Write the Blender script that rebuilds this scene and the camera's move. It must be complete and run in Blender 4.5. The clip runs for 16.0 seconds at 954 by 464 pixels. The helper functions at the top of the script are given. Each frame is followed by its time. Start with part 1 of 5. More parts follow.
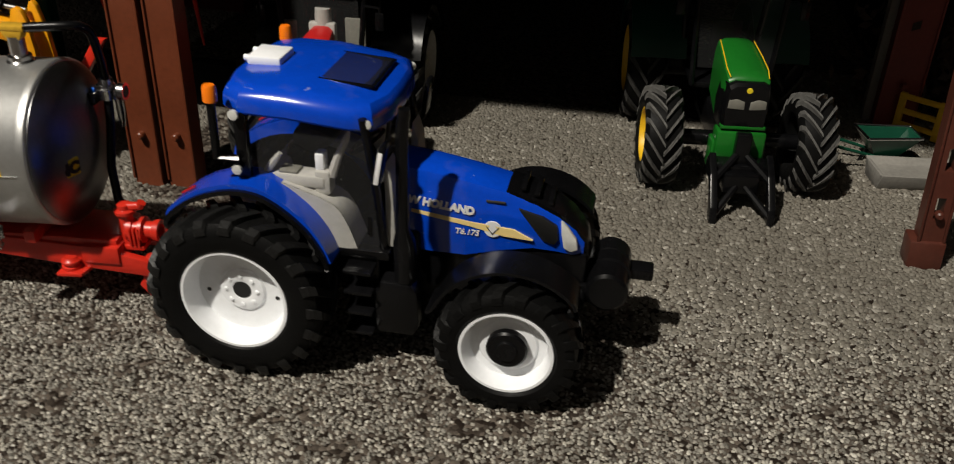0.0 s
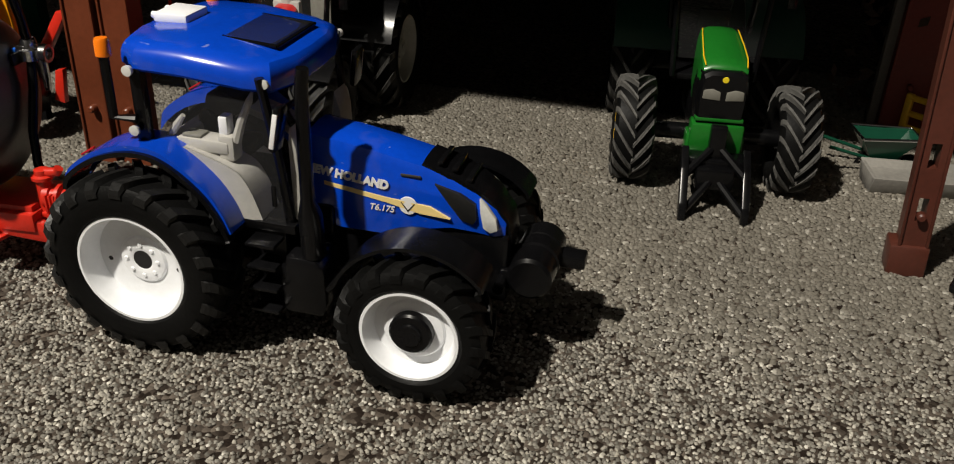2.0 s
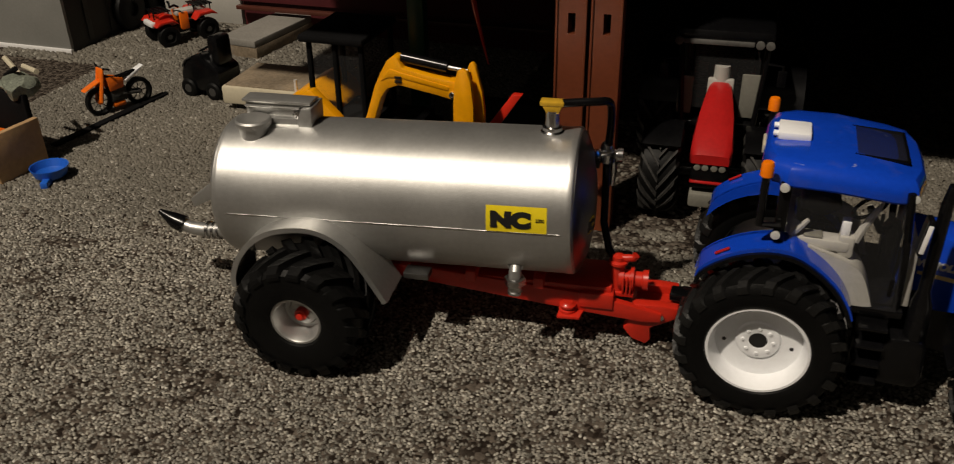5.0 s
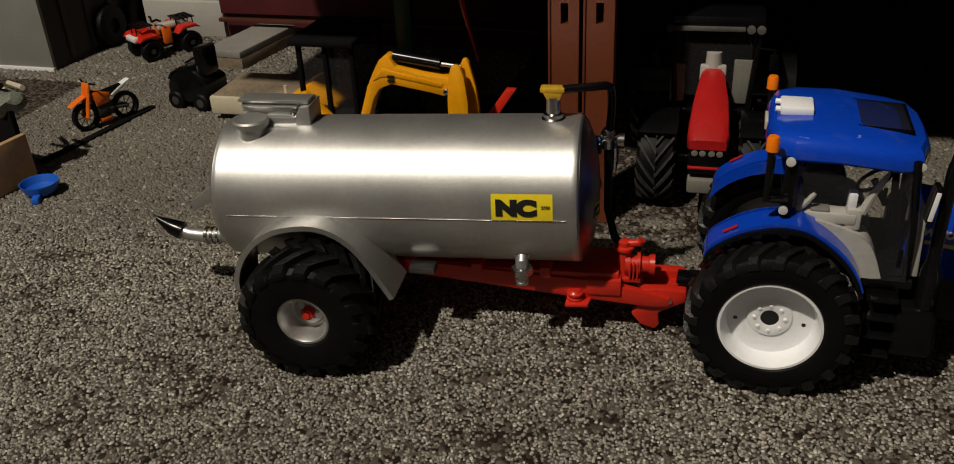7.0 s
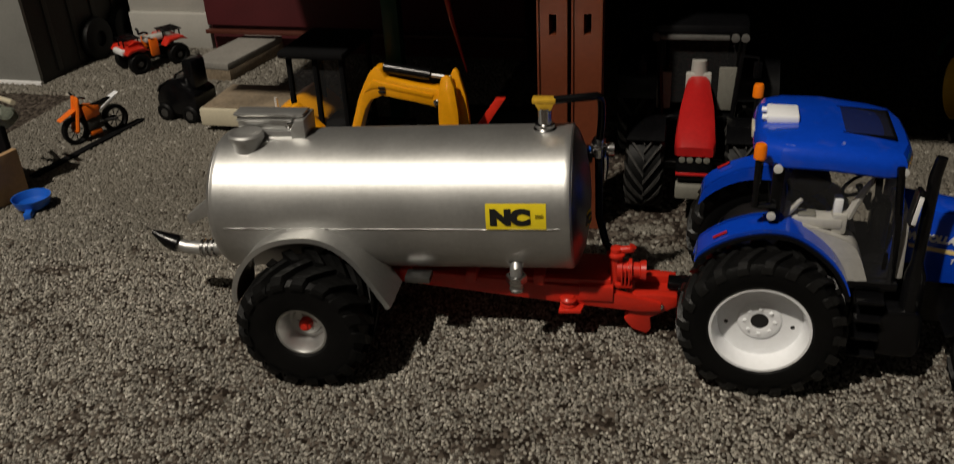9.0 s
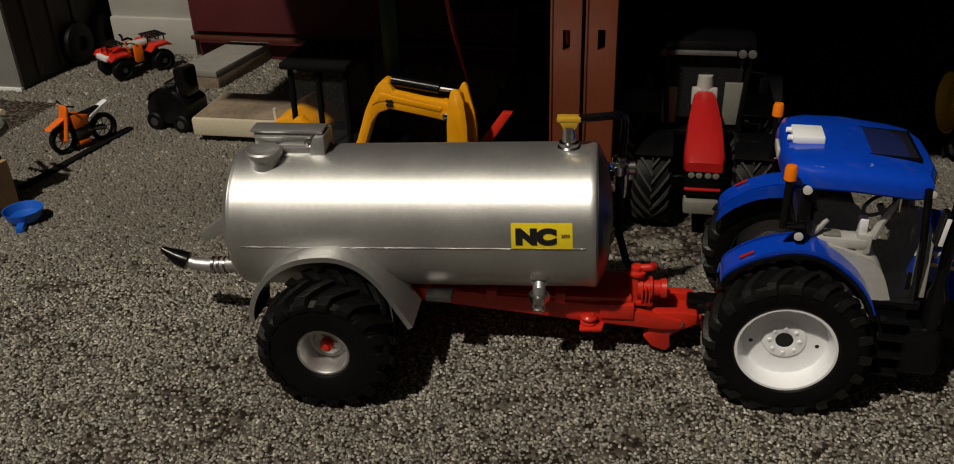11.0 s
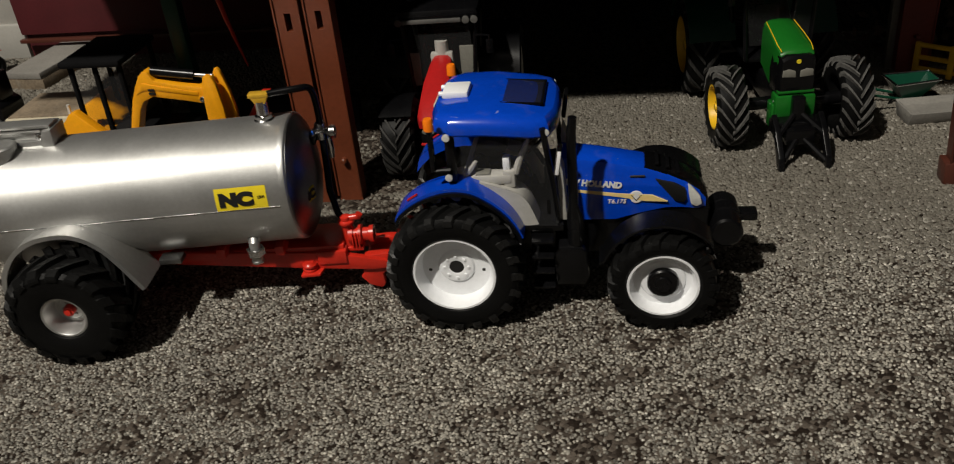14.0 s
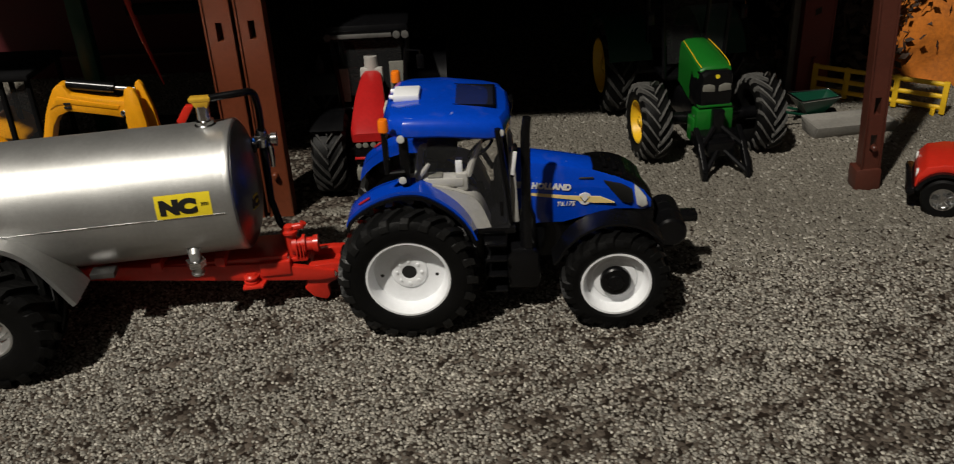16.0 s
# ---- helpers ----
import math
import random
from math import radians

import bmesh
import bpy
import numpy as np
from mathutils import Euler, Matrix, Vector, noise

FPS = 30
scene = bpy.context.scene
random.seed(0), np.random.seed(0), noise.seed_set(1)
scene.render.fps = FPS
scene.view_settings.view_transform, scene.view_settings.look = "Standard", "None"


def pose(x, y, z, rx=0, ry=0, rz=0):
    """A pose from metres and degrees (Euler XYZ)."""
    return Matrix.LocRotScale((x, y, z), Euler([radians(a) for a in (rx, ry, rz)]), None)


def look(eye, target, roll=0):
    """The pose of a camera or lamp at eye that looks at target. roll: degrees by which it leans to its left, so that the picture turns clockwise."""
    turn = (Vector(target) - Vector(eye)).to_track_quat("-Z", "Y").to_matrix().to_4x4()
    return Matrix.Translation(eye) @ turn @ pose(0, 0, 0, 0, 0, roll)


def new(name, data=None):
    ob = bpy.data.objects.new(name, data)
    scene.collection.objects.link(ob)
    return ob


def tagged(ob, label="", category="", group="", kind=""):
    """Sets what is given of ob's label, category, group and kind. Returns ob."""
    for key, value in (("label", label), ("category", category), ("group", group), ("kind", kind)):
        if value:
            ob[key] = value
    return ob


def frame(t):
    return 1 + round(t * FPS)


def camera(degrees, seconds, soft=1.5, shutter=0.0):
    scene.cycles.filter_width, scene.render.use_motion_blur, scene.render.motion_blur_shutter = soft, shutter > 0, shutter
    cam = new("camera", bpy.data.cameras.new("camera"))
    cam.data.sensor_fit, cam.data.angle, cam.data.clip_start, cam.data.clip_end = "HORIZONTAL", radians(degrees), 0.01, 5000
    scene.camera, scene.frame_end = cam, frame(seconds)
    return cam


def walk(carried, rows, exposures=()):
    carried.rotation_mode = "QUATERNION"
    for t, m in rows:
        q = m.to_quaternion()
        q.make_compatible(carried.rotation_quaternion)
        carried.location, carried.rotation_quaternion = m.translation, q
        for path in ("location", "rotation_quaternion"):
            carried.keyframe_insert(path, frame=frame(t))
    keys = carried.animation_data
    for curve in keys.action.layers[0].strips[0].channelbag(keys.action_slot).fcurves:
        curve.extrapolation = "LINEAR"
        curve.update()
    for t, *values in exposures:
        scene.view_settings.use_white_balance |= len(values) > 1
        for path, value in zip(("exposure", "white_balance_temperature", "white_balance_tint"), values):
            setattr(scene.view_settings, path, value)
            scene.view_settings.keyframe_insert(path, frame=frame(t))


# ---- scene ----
cam = camera(55.81, 16.0, soft=1.05, shutter=0.45)
PATH = [
    (0, (0.10867, -0.21143, 0.18122), (0.06420, 0.04510, 0.03218), 2.08),
    (0.5, (0.12133, -0.20289, 0.16912), (0.07393, 0.05420, 0.02196), 3.46),
    (1, (0.12926, -0.19713, 0.16625), (0.07773, 0.05974, 0.02007), 3.58),
    (1.5, (0.14046, -0.18862, 0.16330), (0.08206, 0.06705, 0.01761), 3.01),
    (2, (0.14630, -0.19181, 0.16309), (0.08351, 0.06357, 0.01874), 2.34),
    (2.5, (0.14068, -0.19110, 0.15861), (0.07300, 0.06354, 0.01515), 1.67),
    (3, (0.13624, -0.18476, 0.16375), (0.06631, 0.06931, 0.02036), 1.64),
    (3.5, (0.10947, -0.19038, 0.17251), (0.03579, 0.06201, 0.02805), 1.53),
    (4, (0.05624, -0.21397, 0.18936), (-0.02449, 0.03389, 0.04088), -0.36),
    (4.5, (0.01532, -0.25276, 0.20645), (-0.06741, -0.00346, 0.06152), -0.34),
    (5, (-0.01102, -0.26195, 0.21037), (-0.09419, -0.01438, 0.06275), -0.97),
    (5.2, (-0.01389, -0.26390, 0.20608), (-0.09724, -0.01594, 0.05921), -1.62),
    (7.3, (-0.01829, -0.26625, 0.20256), (-0.09559, -0.01458, 0.05874), -3.11),
    (7.5, (-0.01813, -0.26646, 0.20570), (-0.09519, -0.01702, 0.05790), -3.71),
    (8, (-0.01919, -0.27241, 0.20621), (-0.09258, -0.02231, 0.05767), -3.36),
    (8.5, (-0.01707, -0.27349, 0.20553), (-0.09040, -0.02364, 0.05653), -3.36),
    (9, (-0.02067, -0.27108, 0.20671), (-0.09399, -0.01763, 0.06392), -3.12),
    (9.2, (-0.01670, -0.26990, 0.20271), (-0.09430, -0.01402, 0.06668), -3.46),
    (11.3, (-0.04550, -0.27208, 0.21237), (-0.10506, -0.01531, 0.06912), -1.65),
    (11.5, (-0.04069, -0.27444, 0.20691), (-0.10333, -0.01595, 0.06815), -1.89),
    (12, (-0.01380, -0.28355, 0.20927), (-0.07143, -0.02436, 0.06963), -1.50),
    (12.5, (0.02617, -0.29137, 0.20709), (-0.02349, -0.03069, 0.06716), -1.55),
    (13, (0.05615, -0.28814, 0.21848), (0.00755, -0.03046, 0.07274), -2.22),
    (13.5, (0.07316, -0.28784, 0.22162), (0.02630, -0.03604, 0.06542), -4.45),
    (14, (0.06615, -0.30058, 0.22618), (0.01885, -0.04701, 0.07299), -5.98),
    (14.5, (0.05416, -0.30862, 0.20867), (0.01294, -0.04891, 0.06427), -6.27),
    (15, (0.05475, -0.30852, 0.19432), (0.03859, -0.04499, 0.05186), -4.52),
    (15.5, (0.05259, -0.31200, 0.20679), (0.04366, -0.04820, 0.06421), -3.62),
    (16, (0.03612, -0.30953, 0.21197), (0.02912, -0.04551, 0.06967), -2.79),
]
EXPOSURE = [(0, 0.12, 6450, 10), (1.0, 0.28, 6480, 10), (2.0, 0.36, 6500, 10), (3.2, 0.42, 6600, 11), (4.0, 0.15, 6750, 12), (4.6, -0.25, 7100, 13), (5.2, -0.45, 7150, 13), (7.5, -0.5, 6800, 11), (9.2, -0.55, 6750, 11), (11.5, -0.55, 6750, 11), (13.0, -0.2, 6550, 10), (16.0, -0.18, 6400, 10)]
walk(cam, [(t, look(eye, target, roll)) for t, eye, target, roll in PATH], EXPOSURE)

# ---- world and light ----
world = bpy.data.worlds.new("world")
scene.world = world
world.use_nodes = True
world.node_tree.nodes["Background"].inputs[0].default_value = (1.0, 0.85, 0.7, 1)
world.node_tree.nodes["Background"].inputs[1].default_value = 0.0
LAMP = Vector((-0.66, -1.02, 1.84))
room_lamp = new("room_lamp", bpy.data.lights.new("room_lamp", "POINT"))
room_lamp.data.energy, room_lamp.data.color, room_lamp.data.shadow_soft_size = 222, (1.0, 0.935, 0.82), 0.034
room_lamp.location = LAMP

# ---- materials ----
MATS = {}


def mat(name, color, rough=0.5, metal=0.0, vary=0.12, grain=40.0, bump=0.0, bump_scale=300.0, coat=0.0, dirt=0.0, rnd=0.0, spec=0.5, scuff=0.0):
    """A procedural surface: colour broken at two scales, roughness that follows the wear, fine relief."""
    m = bpy.data.materials.new(name)
    m.use_nodes = True
    nt = m.node_tree
    N, K = nt.nodes, nt.links
    b = N["Principled BSDF"]
    b.inputs["Metallic"].default_value = metal
    b.inputs["Coat Weight"].default_value = coat
    b.inputs["Coat Roughness"].default_value = 0.12
    b.inputs["Specular IOR Level"].default_value = spec
    tc = N.new("ShaderNodeTexCoord")
    big = N.new("ShaderNodeTexNoise")
    big.inputs["Scale"].default_value = grain
    big.inputs["Detail"].default_value = 6
    fine = N.new("ShaderNodeTexNoise")
    fine.inputs["Scale"].default_value = grain * 14
    fine.inputs["Detail"].default_value = 4
    for n in (big, fine):
        K.new(tc.outputs["Object"], n.inputs["Vector"])
    mix = N.new("ShaderNodeMath")
    mix.operation = "MULTIPLY_ADD"
    K.new(big.outputs["Fac"], mix.inputs[0])
    mix.inputs[1].default_value = 0.6
    half = N.new("ShaderNodeMath")
    half.operation = "MULTIPLY"
    half.inputs[1].default_value = 0.4
    K.new(fine.outputs["Fac"], half.inputs[0])
    K.new(half.outputs[0], mix.inputs[2])
    ramp = N.new("ShaderNodeValToRGB")
    lo, hi = (tuple(min(1, c * k) for c in color) + (1,) for k in (1 - vary * 1.6, 1 + vary * 1.6))
    ramp.color_ramp.elements[0].color, ramp.color_ramp.elements[0].position = lo, 0.3
    ramp.color_ramp.elements[1].color, ramp.color_ramp.elements[1].position = hi, 0.7
    K.new(mix.outputs[0], ramp.inputs[0])
    out = ramp.outputs[0]
    if dirt > 0:
        dn = N.new("ShaderNodeTexNoise")
        dn.inputs["Scale"].default_value = grain * 3
        dn.inputs["Detail"].default_value = 8
        K.new(tc.outputs["Object"], dn.inputs["Vector"])
        dr = N.new("ShaderNodeMapRange")
        dr.inputs[1].default_value, dr.inputs[2].default_value, dr.inputs[4].default_value = 0.56, 0.75, dirt
        K.new(dn.outputs["Fac"], dr.inputs[0])
        dm = N.new("ShaderNodeMix")
        dm.data_type = "RGBA"
        dm.inputs["B"].default_value = (0.2, 0.18, 0.15, 1)
        K.new(dr.outputs[0], dm.inputs["Factor"])
        K.new(out, dm.inputs["A"])
        out = dm.outputs["Result"]
    if scuff > 0:
        mp = N.new("ShaderNodeMapping")
        mp.inputs["Scale"].default_value = (1, 1, 5)
        mp.inputs["Rotation"].default_value = (0.4, 0.7, 0.3)
        sn = N.new("ShaderNodeTexNoise")
        sn.inputs["Scale"].default_value = 150
        sn.inputs["Detail"].default_value = 3
        K.new(tc.outputs["Object"], mp.inputs[0])
        K.new(mp.outputs[0], sn.inputs["Vector"])
        sr = N.new("ShaderNodeMapRange")
        sr.inputs[1].default_value, sr.inputs[2].default_value, sr.inputs[4].default_value = 0.70, 0.78, scuff
        K.new(sn.outputs["Fac"], sr.inputs[0])
        sm = N.new("ShaderNodeMix")
        sm.data_type = "RGBA"
        sm.inputs["B"].default_value = (0.45, 0.5, 0.6, 1)
        K.new(sr.outputs[0], sm.inputs["Factor"])
        K.new(out, sm.inputs["A"])
        out = sm.outputs["Result"]
    if rnd > 0:
        oi = N.new("ShaderNodeObjectInfo")
        hv = N.new("ShaderNodeHueSaturation")
        rr = N.new("ShaderNodeMapRange")
        rr.inputs[3].default_value, rr.inputs[4].default_value = 1 - rnd, 1 + rnd
        K.new(oi.outputs["Random"], rr.inputs[0])
        K.new(rr.outputs[0], hv.inputs["Value"])
        K.new(out, hv.inputs["Color"])
        out = hv.outputs[0]
    K.new(out, b.inputs["Base Color"])
    rg = N.new("ShaderNodeMapRange")
    rg.inputs[3].default_value, rg.inputs[4].default_value = max(0.03, rough - 0.08), min(1, rough + 0.1)
    K.new(big.outputs["Fac"], rg.inputs[0])
    K.new(rg.outputs[0], b.inputs["Roughness"])
    if bump > 0:
        bn = N.new("ShaderNodeTexNoise")
        bn.inputs["Scale"].default_value = bump_scale
        bn.inputs["Detail"].default_value = 5
        K.new(tc.outputs["Object"], bn.inputs["Vector"])
        bp = N.new("ShaderNodeBump")
        bp.inputs["Strength"].default_value, bp.inputs["Distance"].default_value = bump, 0.0004
        K.new(bn.outputs["Fac"], bp.inputs["Height"])
        K.new(bp.outputs[0], b.inputs["Normal"])
    MATS[name] = m
    return m


def glass(name, color, rough=0.06, alpha=0.25):
    """Thin clear plastic: mostly see-through, with a gloss on top and a little haze."""
    m = bpy.data.materials.new(name)
    m.use_nodes = True
    nt = m.node_tree
    N, K = nt.nodes, nt.links
    b = N["Principled BSDF"]
    b.inputs["Base Color"].default_value = (*color, 1)
    b.inputs["Roughness"].default_value = rough
    n = N.new("ShaderNodeTexNoise")
    n.inputs["Scale"].default_value = 60
    r = N.new("ShaderNodeMapRange")
    r.inputs[3].default_value, r.inputs[4].default_value = alpha * 0.6, alpha * 1.4
    K.new(n.outputs["Fac"], r.inputs[0])
    K.new(r.outputs[0], b.inputs["Alpha"])
    return m


BLUE = mat("blue_paint", (0.002, 0.052, 0.50), 0.17, vary=0.08, coat=0.35, dirt=0.10, scuff=0.5)
BLACK = mat("black_plastic", (0.0035, 0.0035, 0.004), 0.24, vary=0.3, bump=0.1, spec=0.3)
RUBBER = mat("tyre_rubber", (0.0035, 0.0035, 0.0035), 0.5, vary=0.3, bump=0.25, bump_scale=900, spec=0.14)
LUG = mat("scuffed_tread", (0.007, 0.007, 0.007), 0.4, vary=0.5, bump=0.3, bump_scale=900, spec=0.3)
DUSTY = mat("dusty_rubber", (0.026, 0.025, 0.023), 0.75, vary=0.35, bump=0.4, bump_scale=900)
WHITE = mat("white_plastic", (0.83, 0.845, 0.87), 0.4, vary=0.04, dirt=0.05)
GREY = mat("light_grey_plastic", (0.42, 0.41, 0.38), 0.55, vary=0.1, dirt=0.1)
SILVER = mat("silver_paint", (0.50, 0.50, 0.49), 0.41, metal=0.85, vary=0.07, bump=0.12, bump_scale=2500)
# darker than SILVER: dimmed reflections are put into the colour
DIM_STEEL = mat("dim_steel", (0.24, 0.24, 0.24), 0.36, metal=1.0, vary=0.1, bump=0.06, bump_scale=900)
CHROME = mat("chrome", (0.62, 0.62, 0.62), 0.2, metal=1.0, vary=0.08)
RED = mat("red_plastic", (0.56, 0.022, 0.010), 0.34, vary=0.1, coat=0.2)
DKRED = mat("dark_red_paint", (0.42, 0.012, 0.012), 0.34, vary=0.12, coat=0.2)
BROWN = mat("brown_plastic", (0.135, 0.034, 0.014), 0.36, vary=0.16, bump=0.2, bump_scale=200)
DKBROWN = mat("dark_brown_plastic", (0.075, 0.020, 0.012), 0.45, vary=0.16, bump=0.2, bump_scale=200)
OXIDE = mat("oxide_red_plastic", (0.17, 0.024, 0.017), 0.5, vary=0.15)
GREEN = mat("green_paint", (0.008, 0.13, 0.012), 0.33, vary=0.1, coat=0.25)
DKGREEN = mat("dark_green_plastic", (0.005, 0.055, 0.03), 0.3, vary=0.12)
YELLOW = mat("yellow_plastic", (0.72, 0.44, 0.012), 0.42, vary=0.08)
DIGGER = mat("digger_yellow_paint", (0.84, 0.35, 0.006), 0.36, vary=0.08, coat=0.2)
GOLD = mat("brass_plastic", (0.68, 0.40, 0.035), 0.35, metal=0.25, vary=0.1)
ORANGE = mat("orange_plastic", (0.80, 0.15, 0.008), 0.4, vary=0.1)
AMBER = mat("amber_lens", (0.90, 0.20, 0.006), 0.25, vary=0.06, coat=0.3)
LENS = mat("lamp_lens", (0.60, 0.60, 0.57), 0.2, vary=0.15, coat=0.5)
CREAM = mat("cream_plastic", (0.52, 0.47, 0.35), 0.5, vary=0.08, dirt=0.12)
PANEL = mat("off_white_panel", (0.38, 0.37, 0.34), 0.5, vary=0.06, dirt=0.08)
PLATE = mat("dull_grey_plate", (0.17, 0.165, 0.14), 0.6, vary=0.15, dirt=0.2)
BARK = mat("dry_twigs", (0.055, 0.032, 0.02), 0.85, vary=0.4)
RUSTY = mat("grubby_wood", (0.20, 0.155, 0.105), 0.8, vary=0.35, dirt=0.5, bump=0.4)
WOOD = mat("pale_wood", (0.46, 0.29, 0.15), 0.65, vary=0.15, grain=25, bump=0.2)
STONE = mat("grey_concrete", (0.21, 0.20, 0.18), 0.85, vary=0.16, bump=0.4, dirt=0.15)
CARD = mat("grey_board", (0.22, 0.22, 0.205), 0.8, vary=0.08, bump=0.15)
# dark copy of CARD: shade of the box side turned from the lamp
SHADED_CARD = mat("shaded_board", (0.04, 0.04, 0.037), 0.8, vary=0.2, bump=0.15)
MAROON = mat("maroon_board", (0.075, 0.006, 0.009), 0.7, vary=0.15)
# near-black: the shed's shade is put into the colour of boards and frames
DARK = mat("black_board_and_shade", (0.004, 0.004, 0.0045), 0.85, vary=0.3, spec=0.1)
# for the unseen room: near-black so that little light bounces back
ROOM_DARK = mat("unseen_room_dark", (0.02, 0.019, 0.018), 0.9, vary=0.1, grain=3, bump=0.2)
HAY = mat("orange_straw", (0.40, 0.115, 0.006), 0.85, vary=0.3, grain=30, bump=0.9, bump_scale=500)
STRIPE = mat("pale_yellow_print", (0.80, 0.62, 0.25), 0.4, vary=0.05)
PRINT = mat("white_print", (0.72, 0.72, 0.72), 0.4, vary=0.05)
LABEL = mat("yellow_label", (0.80, 0.62, 0.02), 0.4, vary=0.05)
INK = mat("black_ink", (0.01, 0.01, 0.01), 0.45, vary=0.1)
BLUETOY = mat("bright_blue_plastic", (0.008, 0.10, 0.50), 0.35, vary=0.08)
CAMO = mat("crumpled_green_paper", (0.17, 0.19, 0.15), 0.8, vary=0.4, grain=60)
CLEAR = glass("clear_plastic", (0.42, 0.42, 0.43), 0.05, 0.018)
SMOKE = glass("smoked_plastic", (0.02, 0.02, 0.022), 0.12, 0.6)
# dusty lugs; on roof lamps this grey stands for shed shade
TREAD_LAMP = mat("dusty_tread_shaded_lamp", (0.075, 0.073, 0.068), 0.75, vary=0.35, bump=0.4, bump_scale=900)


def gravel_mat(even, tone):
    m = bpy.data.materials.new("gravel_grains")
    m.use_nodes = True
    nt = m.node_tree
    N, K = nt.nodes, nt.links
    b = N["Principled BSDF"]
    g = N.new("ShaderNodeNewGeometry")
    r = N.new("ShaderNodeValToRGB")
    e = r.color_ramp.elements
    e[0].color, e[0].position = (0.06, 0.054, 0.045, 1), 0.0
    e[1].color, e[1].position = (0.70, 0.67, 0.60, 1), 1.0
    for p, c in ((0.22, (0.15, 0.139, 0.118, 1)), (0.6, (0.29, 0.273, 0.24, 1)), (0.92, (0.46, 0.43, 0.365, 1))):
        n = e.new(p)
        n.color = c
    for n in e:
        n.color = [c + (g - c) * (even if n.position < 1 else even * 0.75) for c, g in zip(n.color, tone)]
    K.new(g.outputs["Random Per Island"], r.inputs[0])
    tc = N.new("ShaderNodeTexCoord")
    t = N.new("ShaderNodeTexNoise")
    t.inputs["Scale"].default_value = 9
    t.inputs["Detail"].default_value = 5
    K.new(tc.outputs["Object"], t.inputs["Vector"])
    mr = N.new("ShaderNodeMapRange")
    mr.inputs[1].default_value, mr.inputs[2].default_value = 0.3, 0.7
    mr.inputs[3].default_value, mr.inputs[4].default_value = 0.82, 1.15
    K.new(t.outputs["Fac"], mr.inputs[0])
    hv = N.new("ShaderNodeHueSaturation")
    K.new(mr.outputs[0], hv.inputs["Value"])
    K.new(r.outputs[0], hv.inputs["Color"])
    K.new(hv.outputs[0], b.inputs["Base Color"])
    b.inputs["Roughness"].default_value = 0.75
    return m


def soil_mat():
    """The glued ground under the grains, with finer grit in it."""
    m = bpy.data.materials.new("gravel_bed")
    m.use_nodes = True
    nt = m.node_tree
    N, K = nt.nodes, nt.links
    b = N["Principled BSDF"]
    tc = N.new("ShaderNodeTexCoord")
    v = N.new("ShaderNodeTexVoronoi")
    v.inputs["Scale"].default_value = 560
    K.new(tc.outputs["Object"], v.inputs["Vector"])
    r = N.new("ShaderNodeValToRGB")
    e = r.color_ramp.elements
    e[0].color, e[0].position = (0.017, 0.012, 0.009, 1), 0.25
    e[1].color, e[1].position = (0.12, 0.10, 0.082, 1), 0.98
    sp = N.new("ShaderNodeSeparateColor")
    K.new(v.outputs["Color"], sp.inputs[0])
    K.new(sp.outputs[0], r.inputs[0])
    K.new(r.outputs[0], b.inputs["Base Color"])
    b.inputs["Roughness"].default_value = 0.95
    b.inputs["Specular IOR Level"].default_value = 0.1
    bp = N.new("ShaderNodeBump")
    bp.inputs["Strength"].default_value, bp.inputs["Distance"].default_value = 0.8, 0.0008
    bp.invert = True
    K.new(v.outputs["Distance"], bp.inputs["Height"])
    K.new(bp.outputs[0], b.inputs["Normal"])
    return m


GRAVEL, FINE, SOIL = gravel_mat(0.30, (0.10, 0.091, 0.073, 1)), gravel_mat(0.84, (0.122, 0.109, 0.087, 1)), soil_mat()

# ---- mesh helpers: all lengths below are centimetres ----
CM = 0.01


def part(name, bm, material, parent=None, label="", smooth=32):
    me = bpy.data.meshes.new(name)
    bmesh.ops.recalc_face_normals(bm, faces=bm.faces)
    bmesh.ops.scale(bm, vec=(CM, CM, CM), verts=bm.verts)
    bm.to_mesh(me)
    bm.free()
    me.materials.append(material)
    for p in me.polygons:
        p.use_smooth = True
    me.set_sharp_from_angle(angle=radians(smooth))
    ob = new(name, me)
    if parent:
        ob.parent = parent
    if label:
        ob["label"] = label
    return ob


def thing(name, label, category, at=(0, 0, 0), rz=0.0, group="", kind=""):
    ob = new(name)
    ob.empty_display_size = 0.01
    ob.matrix_basis = pose(at[0] * CM, at[1] * CM, at[2] * CM, 0, 0, rz)
    return tagged(ob, label, category, group, kind)


def box(lo, hi, bevel=0.04, bm=None, m=None, seg=2):
    bm = bm or bmesh.new()
    c = [(a + b) / 2 for a, b in zip(lo, hi)]
    s = [abs(b - a) for a, b in zip(lo, hi)]
    got = bmesh.ops.create_cube(bm, size=1, matrix=(m or Matrix()) @ Matrix.Translation(c) @ Matrix.Diagonal((*s, 1)))
    bevel = min(bevel, min(s) * 0.4)
    if bevel > 0:
        edges = list({e for v in got["verts"] for e in v.link_edges})
        bmesh.ops.bevel(bm, geom=edges, offset=bevel, segments=seg, affect="EDGES", profile=0.5)
    return bm


